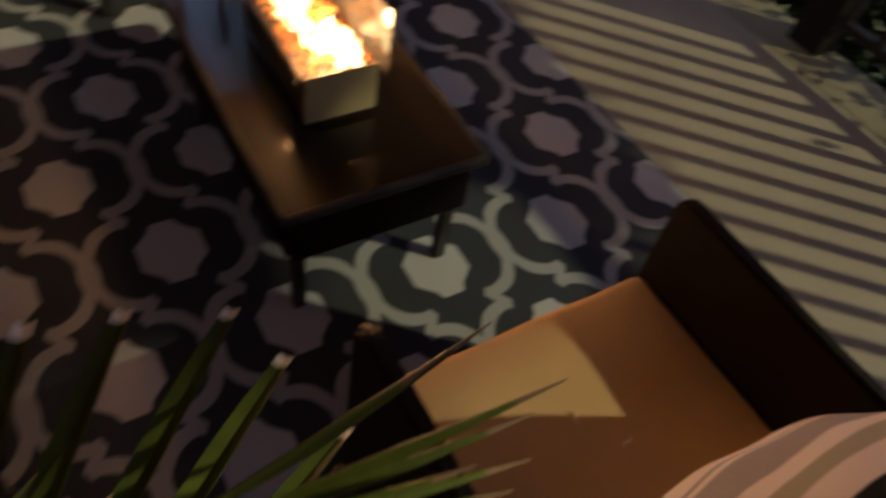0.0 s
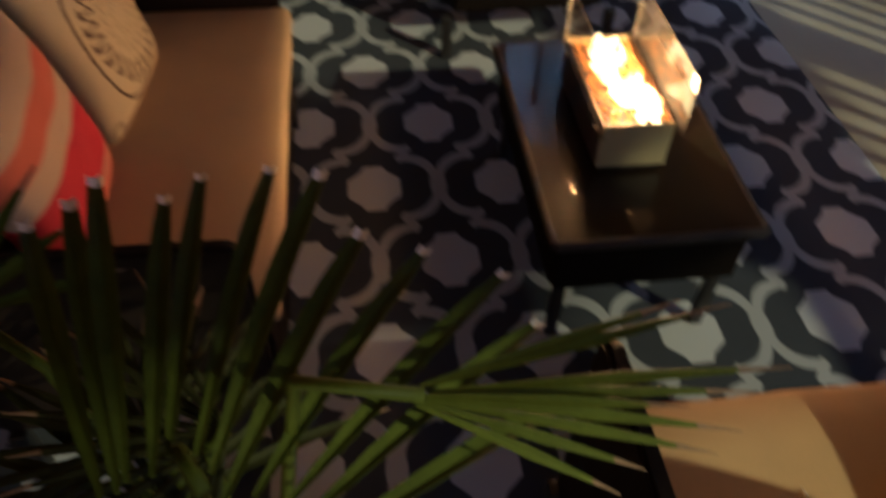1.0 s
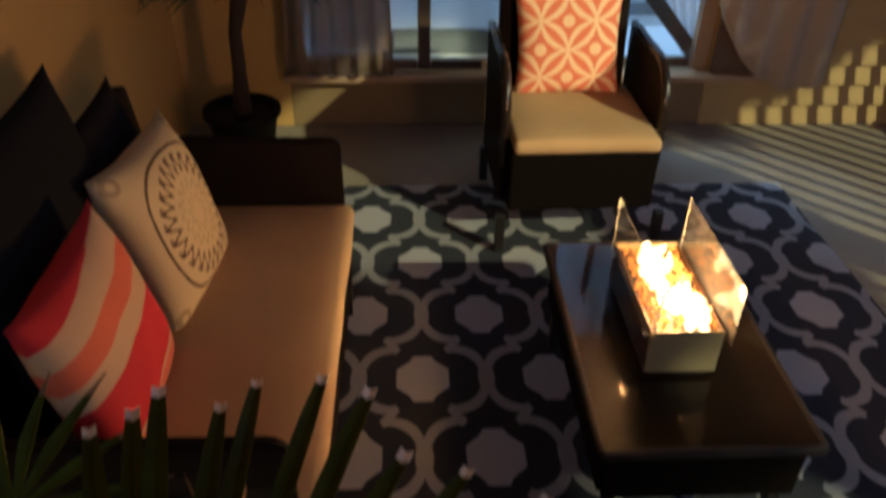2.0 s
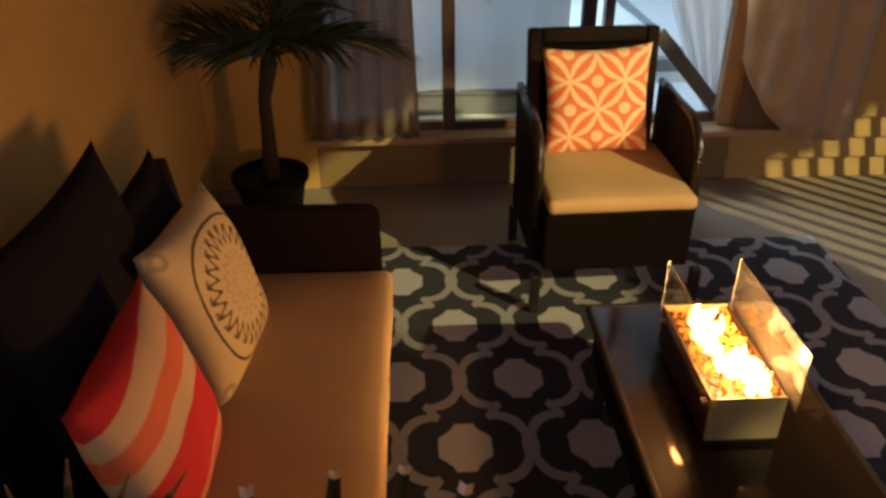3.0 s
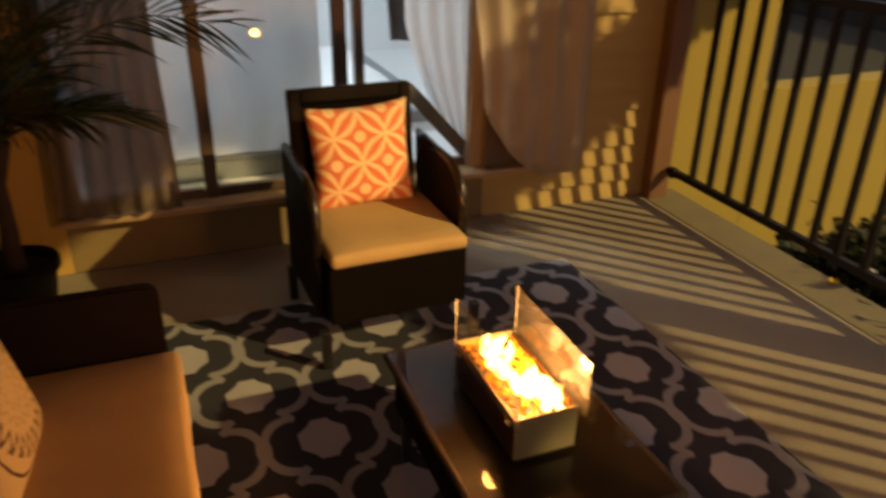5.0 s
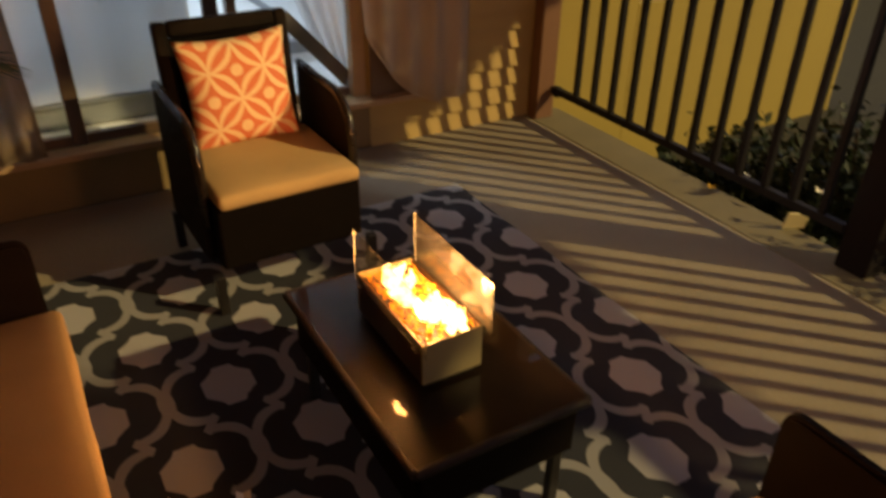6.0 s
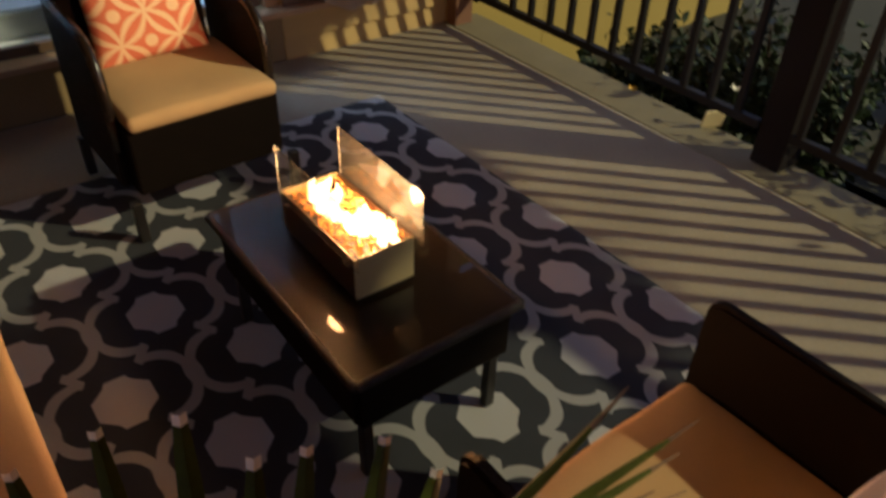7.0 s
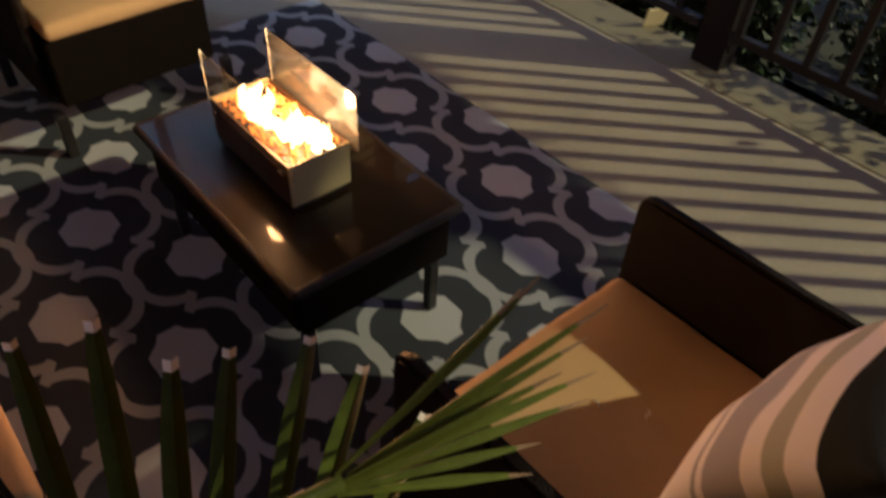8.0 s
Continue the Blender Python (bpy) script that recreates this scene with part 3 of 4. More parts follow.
def wicker_seat(name, where, turn, w, label, category, back=0.90, group="", rounded=False, fore=0.0):
    """Armchair or loveseat; its front looks to -y, w is half the seat's width."""
    t = thing(name, where, label, category, group, turn)
    part("seat_frame", block(-w, w, -0.268, 0.25, 0.155, 0.386, bevel=0.010), WICKER_PANEL, t, "woven apron under the seat")
    bm = block(-w + 0.004, w - 0.004, -0.290, 0.225, 0.388, 0.443, bevel=0.022, seg=4)
    bmesh.ops.subdivide_edges(bm, edges=[e for e in bm.edges if e.calc_length() > 0.15], cuts=9, use_grid_fill=True)
    for v in bm.verts:
        if v.co.z > 0.42:
            a, b = v.co.x / w, (v.co.y + 0.03) / 0.26
            v.co.z += 0.012 * max(0, 1 - a ** 4) * max(0, 1 - b ** 4) + 0.004 * noise.noise((v.co.x * 7, v.co.y * 7, w))
        v.co.y += 0.006 * noise.noise((v.co.x * 5, v.co.z * 5, 3)) if v.co.y < -0.27 else 0
    cushion = part("seat_cushion", bm, CUSHION, t, "flat tan fabric seat cushion", True)
    for s in (-1, 1):
        outline = arc(-0.262 + fore, 0.607, 0.036, 180, 90, 4) + [(0.05, 0.645), (0.20, 0.652), (0.285, 0.655), (0.285, 0.155), (-0.298 + fore, 0.155)]
        if rounded:
            outline = arc(-0.035, 0.505, 0.150, 180, 90, 9) + [(0.10, 0.658), (0.20, 0.665), (0.285, 0.668), (0.285, 0.155), (-0.185, 0.155)]
        lo, hi = sorted((s * w, s * (w + 0.030)))
        panel = part("arm", slab_from(bmesh.new(), outline, "x", lo, hi, bevel=0.008), WICKER, t, "curved woven arm panel")
        if rounded:
            edge = [(s * (w + 0.015), y, z) for y, z in [(-0.187, 0.30), (-0.187, 0.42)] + outline[:-2]]
            part("rim", tube(bmesh.new(), edge, [0.0165 + 0.0012 * (k % 2) for k in range(len(edge))], 8), ARM_RIM, panel, "smooth wrapped rim", True)
    tilt = Matrix.Translation((0, 0.235, 0.36)) @ pose(0, 0, 0, -7) 
    fr = bmesh.new()
    h = back - 0.36
    box(fr, -w + 0.012, -w + 0.062, 0, 0.055, 0.0, h, bevel=0.012, m=tilt)
    box(fr, w - 0.062, w - 0.012, 0, 0.055, 0.0, h, bevel=0.012, m=tilt)
    box(fr, -w + 0.0625, w - 0.0625, 0, 0.055, h - 0.06, h, bevel=0.012, m=tilt)
    part("back_frame", fr, WICKER, t)
    part("backrest", block(-w + 0.063, w - 0.063, 0.014, 0.040, 0.0, h - 0.061, m=tilt), WICKER_PANEL, t, "woven back panel")
    for sx in (-1, 1):
        for y in (-0.283 + fore, 0.262):
            part("leg", block(sx * (w + 0.028) - 0.017, sx * (w + 0.028) + 0.017, y - 0.017, y + 0.017, 0.0, 0.154, bevel=0.003), LEG, t)
    return t


wicker_seat("armchair", (0.382, 0.668, 0.0135), 1.5, 0.265, "dark brown wicker armchair with a tan cushion by the door", "chair", back=0.885, group="wicker patio set", rounded=True)
wicker_seat("armchair", (0.418, -1.625, 0.0135), 180, 0.285, "dark wicker armchair facing the fire with a tan cushion", "chair", back=0.785, group="wicker patio set")
wicker_seat("loveseat", (-0.682, -0.551, 0.0135), 90, 0.536, "dark brown wicker loveseat with one long tan seat cushion", "sofa", back=0.82, group="wicker patio set", fore=0.040)

pillow("square coral and cream lattice-print pillow propped on the armchair", LATTICE, lying((0.372, 0.835, 0.648), (1, 0.0, 0.03), (0, 0.20, 1)), 0.415, 0.13, 1)
pillow("cream cotton pillow printed with a brown medallion, leaning on the loveseat", CREAM, lying((-0.808, -0.392, 0.632), (0.07, 1, -0.05), (-0.32, -0.20, 1)), 0.420, 0.16, 2)
pillow("red, coral and sand striped pillow leaning on the loveseat", WARMSTRIPE, lying((-0.795, -0.860, 0.660), (-0.03, 1, 0), (-0.24, -0.10, 1)), 0.395, 0.14, 3)
pillow("plain navy pillow behind the cream one on the loveseat", NAVY, lying((-0.935, -0.345, 0.655), (0.0, 1, 0.0), (-0.22, -0.05, 1)), 0.47, 0.12, 4)
pillow("plain navy pillow against the back of the loveseat", NAVY, lying((-0.945, -0.660, 0.730), (0.0, 1, 0.0), (-0.20, 0.0, 1)), 0.58, 0.12, 5)
pillow("grey, white and navy striped pillow propped on the armchair", COOLSTRIPE, lying((0.505, -1.825, 0.672), (-1, 0, 0), (0, -0.50, 1)), 0.465, 0.16, 6)

# ---------------------------------------------------------------- table and fire bowl
TX0, TX1, TY0, TY1, TZ = 0.165, 0.632, -0.912, -0.145, 0.388
table = thing("coffee_table", ((TX0 + TX1) / 2, (TY0 + TY1) / 2, 0.0135), "low dark wicker coffee table with a glossy dark glass top", "table")
tw, tl = (TX1 - TX0) / 2, (TY1 - TY0) / 2
part("tabletop", block(-tw + 0.004, tw - 0.004, -tl + 0.004, tl - 0.004, TZ - 0.0245, TZ - 0.0135, bevel=0.003), GLASSTOP, table, "glossy dark glass top")
for a, b in (((-tw, -tl), (tw, -tl)), ((tw, -tl), (tw, tl)), ((tw, tl), (-tw, tl)), ((-tw, tl), (-tw, -tl))):
    run = [(a[0] + (b[0] - a[0]) * k / 60, a[1] + (b[1] - a[1]) * k / 60, TZ - 0.0235) for k in range(61)]
    part("rim", tube(bmesh.new(), run, [0.0118 + 0.0013 * (k % 2) for k in range(61)], 8), WICKER_RIM, table, "woven brown rim round the glass", True)
part("underframe", block(-tw + 0.006, tw - 0.006, -tl + 0.006, tl - 0.006, TZ - 0.048, TZ - 0.0250, bevel=0.004), WICKER, table)
for a in ((-tw + 0.02, tw - 0.02, -tl + 0.012, -tl + 0.030), (-tw + 0.02, tw - 0.02, tl - 0.030, tl - 0.012), (-tw + 0.012, -tw + 0.030, -tl + 0.031, tl - 0.031), (tw - 0.030, tw - 0.012, -tl + 0.031, tl - 0.031)):
    part("apron", block(*a, 0.205, TZ - 0.0485, bevel=0.004), WICKER_PANEL, table, "woven side panel")
for sx in (-1, 1):
    for sy in (-1, 1):
        x, y = sx * (tw - 0.045), sy * (tl - 0.045)
        part("leg", block(x - 0.014, x + 0.014, y - 0.014, y + 0.014, 0.0, TZ - 0.049, bevel=0.003), LEG, table)

bowl = thing("tabletop_fire_bowl", (0.3825, -0.522, TZ), "rectangular tabletop fire bowl with glass side panes, burning", "fire bowl")
bx, by, bz0, bz1 = 0.0825, 0.178, 0.016, 0.134
part("base", block(-bx + 0.012, bx - 0.012, -by + 0.012, by - 0.012, 0.0, 0.0155), IRON, bowl)
for a in ((-bx, bx, -by, -by + 0.006), (-bx, bx, by - 0.006, by), (-bx, -bx + 0.006, -by + 0.0061, by - 0.0061), (bx - 0.006, bx, -by + 0.0061, by - 0.0061)):
    end = a[1] - a[0] > 0.1
    part("casing", block(*a, bz0, bz1, bevel=0.002), BURNER if end else SIDEPLATE, bowl, "cream enamelled end wall" if end else "darker long side wall")
part("tray", block(-bx + 0.0062, bx - 0.0062, -by + 0.0062, by - 0.0062, bz0, 0.118), IRON, bowl)
for s in (-1, 1):
    p = part("side_pane", block(s * (bx + 0.006) - 0.0010, s * (bx + 0.006) + 0.0010, -by - 0.028, by - 0.010, 0.118, 0.268), FIREPANE, bowl, "clear upright side pane")
    p.visible_shadow = False
    x = s * (bx + 0.006)
    part("ground_edge", block(x - 0.0012, x + 0.0012, by - 0.0098, by - 0.0078, 0.118, 0.2702), PANE_EDGE, p, "pale strip painted as the glint on the pane's edge")
    for y in (-by + 0.02, by - 0.04):
        part("pane_clip", block(s * (bx + 0.0045) - 0.009, s * (bx + 0.0045) + 0.009, y - 0.008, y + 0.008, 0.112, 0.1175), IRON, bowl)
random.seed(11)
chips = bmesh.new()
for i in range(1100):
    c = Vector((random.uniform(-bx + 0.012, bx - 0.012), random.uniform(-by + 0.012, by - 0.012), 0.120 + random.uniform(0, 0.014)))
    r = random.uniform(0.003, 0.008)
    vs = [chips.verts.new(c + Vector((random.uniform(-1, 1), random.uniform(-1, 1), random.uniform(-1, 1))) * r) for _ in range(4)]
    for q in ((0, 1, 2), (0, 2, 3), (0, 3, 1), (1, 3, 2)):
        chips.faces.new([vs[j] for j in q])
tagged(part("fire_glass", chips, CHIP, bowl, "broken amber fire glass"), kind="stuff")


def flame(x, y, r, h, seed):
    """A licking tongue: a narrow twisted body, wider low down, torn at its edge."""
    bm, rings, n, m = bmesh.new(), [], 12, 14
    for j in range(m + 1):
        v = j / m
        rr = r * (0.55 + 1.5 * v) * (1 - v) ** 1.15 + 0.0004
        cx = 1.1 * r * noise.noise((v * 1.8, seed, 1)) * v
        cy = 1.4 * r * noise.noise((v * 1.8, seed, 5)) * v
        ring = []
        for k in range(n):
            a = k * math.tau / n
            q = rr * (1 + 0.75 * noise.noise((math.cos(a) * 1.2 + seed, math.sin(a) * 1.2, v * 4)))
            ring.append(bm.verts.new((x + cx + q * math.cos(a), y + cy + 1.25 * q * math.sin(a), 0.122 + h * v)))
        rings.append(ring)
    for a, b in zip(rings, rings[1:]):
        for k in range(n):
            bm.faces.new((a[k], a[(k + 1) % n], b[(k + 1) % n], b[k]))
    bm.faces.new(rings[0][::-1])
    bm.faces.new(rings[-1])
    return bm


rnd = random.Random(8)
for i in range(30):
    back_end = i % 2 == 0
    y = rnd.gauss(0.055, 0.035) if back_end else rnd.gauss(-0.095, 0.035)
    x = rnd.gauss(-0.016, 0.016) if back_end else rnd.gauss(0.012, 0.022)
    y = max(-by + 0.025, min(by - 0.025, y))
    x = max(-bx + 0.022, min(bx - 0.022, x))
    f = part("flame", flame(x, y, rnd.uniform(0.012, 0.025), rnd.uniform(0.022, 0.068), i * 3.7), FLAME, bowl, "bright yellow flame", True)
    f.visible_shadow = False

# ---------------------------------------------------------------- potted feather palm in the corner


def feather_frond(base, heading, rise, length, droop, leaflets, leaf, seed, tilt):
    """An arching rib with narrow drooping leaflets on both sides; one mesh."""
    rnd = random.Random(seed)
    bm = bmesh.new()
    ca, sa = math.cos(radians(heading)), math.sin(radians(heading))
    rib, n = [], 14
    for i in range(n + 1):
        s = i / n
        steep = math.sin(radians(rise)) * (1 + 0.55 * droop)
        out = length * (math.cos(radians(rise)) * s + 0.10 * s * s)
        up = length * (steep * s - droop * s * s)
        rib.append(Vector((base[0] + ca * out, base[1] + sa * out, base[2] + up)))
    tube(bm, rib, [0.008 * (1 - 0.8 * i / n) for i in range(n + 1)], 5)
    for i in range(leaflets):
        s = 0.14 + 0.85 * i / (leaflets - 1)
        k = min(int(s * n), n - 1)
        p = rib[k].lerp(rib[k + 1], s * n - k)
        d = (rib[k + 1] - rib[k]).normalized()
        side = d.cross(Vector((0, 0, 1)))
        side = (side if side.length > 0.01 else Vector((sa, -ca, 0))).normalized()
        up = side.cross(d)
        side = side * math.cos(tilt) - up * math.sin(tilt)
        for sgn in (-1, 1):
            ln = leaf * (0.60 + 0.45 * math.sin(math.pi * min(1, s * 0.75 + 0.1))) * rnd.uniform(0.85, 1.1)
            way = (side * sgn * (0.80 - 0.35 * s) + d * (0.55 + 0.50 * s) + Vector((0, 0, rnd.uniform(0.02, 0.22)))).normalized()
            w = way.cross(Vector((rnd.uniform(-1, 1), rnd.uniform(-1, 1), rnd.uniform(-0.4, 0.4)))).normalized() * 0.0052
            sag = rnd.uniform(0.10, 0.32) * ln
            pts = [p + way * ln * q + Vector((0, 0, -sag * q * q)) for q in (0.0, 0.25, 0.55, 0.8, 1.0)]
            half = (0.35, 0.9, 1.0, 0.62, 0.08)
            pts = [Vector((max(v.x, -0.325), min(v.y, 0.330), v.z)) for v in pts]
            vs = [(bm.verts.new(v - w * k), bm.verts.new(v + w * k)) for v, k in zip(pts, half)]
            for (a, b), (c, e) in zip(vs, vs[1:]):
                bm.faces.new((a, b, e, c))
    return bm


palm = thing("potted_palm", (-0.965, 1.16, 0.0), "feather palm with arching dark fronds in a black pot", "plant")


def lathe(profile, sides=28):
    bm, rings = bmesh.new(), []
    for r, z in profile:
        rings.append([bm.verts.new((r * math.cos(k * math.tau / sides), r * math.sin(k * math.tau / sides), z)) for k in range(sides)])
    for a, b in zip(rings, rings[1:]):
        for k in range(sides):
            bm.faces.new((a[k], a[(k + 1) % sides], b[(k + 1) % sides], b[k]))
    bm.faces.new(rings[0][::-1])
    return bm


part("pot", lathe([(0.115, 0.0), (0.150, 0.20), (0.168, 0.215), (0.168, 0.245), (0.150, 0.245), (0.143, 0.205)]), POT, palm, "black nursery pot", True)
soil = lathe([(0.001, 0.200), (0.145, 0.206)])
part("potting_soil", soil, SOIL, palm)
trunk = [(0.0, 0.0, 0.20), (0.015, -0.005, 0.40), (0.02, -0.01, 0.58), (0.06, -0.01, 0.74)]
part("trunk", tube(bmesh.new(), trunk, [0.044, 0.030, 0.027, 0.036], 12), BARK, palm, "short fibrous trunk", True)
top = (0.06, -0.01, 0.74)
for i, (heading, rise, ln, droop) in enumerate(((-6, 50, 1.06, 0.68), (15, 73, 0.95, 0.30), (-40, 76, 1.05, 0.30), (-100, 82, 0.90, 0.20), (172, 30, 0.34, 0.45),
                                               (-60, 62, 0.70, 0.50), (30, 64, 0.75, 0.42), (-10, 28, 0.45, 0.40), (-75, 45, 0.45, 0.50),
                                               (-30, 38, 0.36, 0.45), (195, 42, 0.28, 0.40), (-95, 40, 0.36, 0.45), (60, 48, 0.34, 0.35))):
    part("frond", feather_frond(top, heading, rise, ln, droop, 26, 0.27, i, radians(52 if i == 0 else (25, -30, 10)[i % 3])), PALM, palm)

# ---------------------------------------------------------------- fan palm in front of the camera


def fan_leaf(parent, hub, ahead, side, start, end, count, length, width, seed, blunt=True, end_mat=FANTIP, droop=0.0, ends=(), splay=0.0):
    """Stiff folded blades that spread from one hub, each blade a part with its trimmed or dry end."""
    rnd = random.Random(seed)
    m, s = Vector(ahead).normalized(), Vector(side)
    s = (s - m * s.dot(m)).normalized()
    n = s.cross(m).normalized()
    for i in range(count):
        a = radians(start + (end - start) * i / (count - 1) + rnd.uniform(-2, 2))
        d = (m * math.cos(a) + s * math.sin(a)).normalized()
        w = n.cross(d).normalized()
        ln = length * rnd.uniform(0.90, 1.06)
        root = Vector(hub)
        if ends:
            root = Vector(hub) + (Vector(ends[i]) - sum((Vector(e) for e in ends), Vector()) / len(ends)) * splay
            d = Vector(ends[i]) - root
            ln = d.length
            d.z += droop * ln
            d.normalize()
            w = n.cross(d).normalized()
        bm, rows, steps = bmesh.new(), [], 12
        tipbm = bmesh.new()
        for j in range(steps + 1):
            q = j / steps
            half = width * (0.16 + 1.75 * q * (1.2 - q)) if blunt else width * min(1.0, 0.30 + 1.4 * q) * (1.0 if q < 0.5 else max(0.05, 1 - (q - 0.5) / 0.5) ** 0.8)
            p = root + d * ln * q + n * 0.012 * math.sin(q * 3) + Vector((0, 0, -droop * ln * q * q))
            fold = n * (0.35 * half)
            rows.append((p - w * half + fold, p - fold * 0.6, p + w * half + fold))
        thick = n * -0.0016
        cut = steps if blunt else steps - 2
        if blunt:
            rows.append(tuple(c + d * 0.014 for c in rows[-1]))
        for target, lo, hi in ((bm, 0, cut), (tipbm, cut, len(rows) - 1)):
            vs = [[target.verts.new(c + o) for c in rows[j] for o in (Vector(), thick)] for j in range(lo, hi + 1)]
            for r0, r1 in zip(vs, vs[1:]):
                for c in (0, 2):
                    target.faces.new((r0[c], r0[c + 2], r1[c + 2], r1[c]))
                    target.faces.new((r0[c + 1], r1[c + 1], r1[c + 3], r0[c + 3]))
                target.faces.new((r0[0], r1[0], r1[1], r0[1]))
                target.faces.new((r0[4], r0[5], r1[5], r1[4]))
            target.faces.new((vs[0][0], vs[0][1], vs[0][3], vs[0][5], vs[0][4], vs[0][2]))
            target.faces.new((vs[-1][0], vs[-1][2], vs[-1][4], vs[-1][5], vs[-1][3], vs[-1][1]))
        blade = part("blade", bm, LITFAN if seed == 2 else SHADEFAN if seed > 3 else FAN, parent)
        part("blade_tip", tipbm, end_mat, blade, "pale trimmed end" if blunt else "dry brown end")


PX, PY = -0.40, -1.62
plant = thing("fan_palm", (PX, PY, 0.0135), "green fan palm with trimmed blade ends in a dark pot", "plant")
part("pot", lathe([(0.12, 0.0), (0.16, 0.24), (0.175, 0.25), (0.175, 0.28), (0.155, 0.28), (0.15, 0.23)]), POT, plant, "dark pot", True)
part("potting_soil", lathe([(0.001, 0.235), (0.152, 0.236)]), SOIL, plant)


def rel(x, y, z):
    return (x - PX, y - PY, z - 0.0135)


def stem(hub):
    h = Vector(rel(*hub))
    part("stem", tube(bmesh.new(), [(0.01, 0.02, 0.23), (h.x * 0.25, h.y * 0.25, h.z * 0.62), (h.x * 0.55, h.y * 0.55, h.z * 1.01), (h.x, h.y, h.z)], [0.011, 0.008, 0.006, 0.007], 6), LITFAN if hub[0] > -0.2 else FAN, plant, smooth=True)


# where the blades of the trimmed leaf and of the pointed leaf end
TRIMMED = ((-0.547, -1.412, 1.009), (-0.498, -1.415, 1.036), (-0.479, -1.389, 1.040), (-0.437, -1.345, 0.972), (-0.414, -1.271, 0.936), (-0.333, -1.282, 0.951),
           (-0.270, -1.380, 1.024), (-0.234, -1.453, 1.011), (-0.169, -1.417, 0.942), (-0.082, -1.425, 0.904), (-0.053, -1.481, 0.885), (-0.027, -1.557, 0.857))
POINTED = ((0.056, -1.616, 1.086), (-0.005, -1.648, 1.140), (0.082, -1.674, 1.079), (0.056, -1.678, 1.056), (0.044, -1.699, 1.036), (-0.005, -1.699, 1.079),
           (0.025, -1.708, 1.021), (-0.026, -1.702, 0.996), (-0.048, -1.714, 0.985))
for hub, ahead, side, a0, a1, count, ln, wd, seed, blunt, droop, ends in (
        ((-0.357, -1.689, 1.000), (0.20, 0.95, -0.15), (0.98, -0.20, -0.05), -40, 60, 12, 0.42, 0.0135, 1, True, 0.0, TRIMMED),
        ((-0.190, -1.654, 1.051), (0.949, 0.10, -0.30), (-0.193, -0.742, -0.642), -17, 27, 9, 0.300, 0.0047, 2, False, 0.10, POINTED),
        ((-0.640, -1.430, 0.920), (0.25, 0.55, 0.75), (0.95, -0.10, -0.25), -45, 60, 6, 0.17, 0.0080, 3, False, 0.05, ()),
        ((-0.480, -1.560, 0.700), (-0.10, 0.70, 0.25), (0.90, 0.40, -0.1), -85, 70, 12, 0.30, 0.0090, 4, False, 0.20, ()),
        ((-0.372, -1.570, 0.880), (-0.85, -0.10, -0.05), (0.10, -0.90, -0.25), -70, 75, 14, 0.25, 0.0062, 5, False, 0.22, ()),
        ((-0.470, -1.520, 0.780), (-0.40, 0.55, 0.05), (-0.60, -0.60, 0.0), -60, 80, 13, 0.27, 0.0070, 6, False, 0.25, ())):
    stem(hub)
    fan_leaf(plant, rel(*hub), ahead, side, a0, a1, count, ln, wd, seed, blunt, FANTIP if blunt else DRY, droop, [rel(*q) for q in ends], 0.28 if blunt else 0.10)

# ---------------------------------------------------------------- garden beyond the railing


def shrub(where, rx, ry, rz, leaves, leaf, seed, label):
    rnd = random.Random(seed)
    t = thing("shrub", where, label, "shrub", "shrubs behind the railing")
    bm = bmesh.new()
    tips = []
    for i in range(14):
        a, e = rnd.uniform(0, math.tau), rnd.uniform(0.35, 1.0)
        q = Vector((math.cos(a) * rx * rnd.uniform(0.3, 0.95), math.sin(a) * ry * rnd.uniform(0.3, 0.95), 2 * rz * e))
        part("twig", tube(bmesh.new(), [(0, 0, 0), (q.x * 0.3, q.y * 0.3, q.z * 0.55), tuple(q)], [0.010, 0.007, 0.003], 5), BARK, t)
        tips.append(q)
    for i in range(leaves):
        q = rnd.choice(tips)
        c = Vector((q.x, q.y, q.z)) * rnd.uniform(0.2, 1.0) ** 0.7 + Vector((rnd.gauss(0, 0.07), rnd.gauss(0, 0.07), rnd.gauss(0, 0.05)))
        d = Vector((rnd.uniform(-1, 1), rnd.uniform(-1, 1), rnd.uniform(-0.7, 0.8))).normalized()
        w = d.cross(Vector((rnd.uniform(-1, 1), rnd.uniform(-1, 1), rnd.uniform(-1, 1)))).normalized()
        ln = leaf * rnd.uniform(0.6, 1.3)
        f = w.cross(d) * ln * 0.12
        v = [bm.verts.new(p) for p in (c, c + d * ln * 0.5 + w * ln * 0.30 + f, c + d * ln, c + d * ln * 0.5 - w * ln * 0.30 + f)]
        bm.faces.new((v[0], v[1], v[2]))
        bm.faces.new((v[0], v[2], v[3]))
    tagged(part("foliage", bm, GREEN, t, "small dark green leaves"), kind="stuff")
    return t


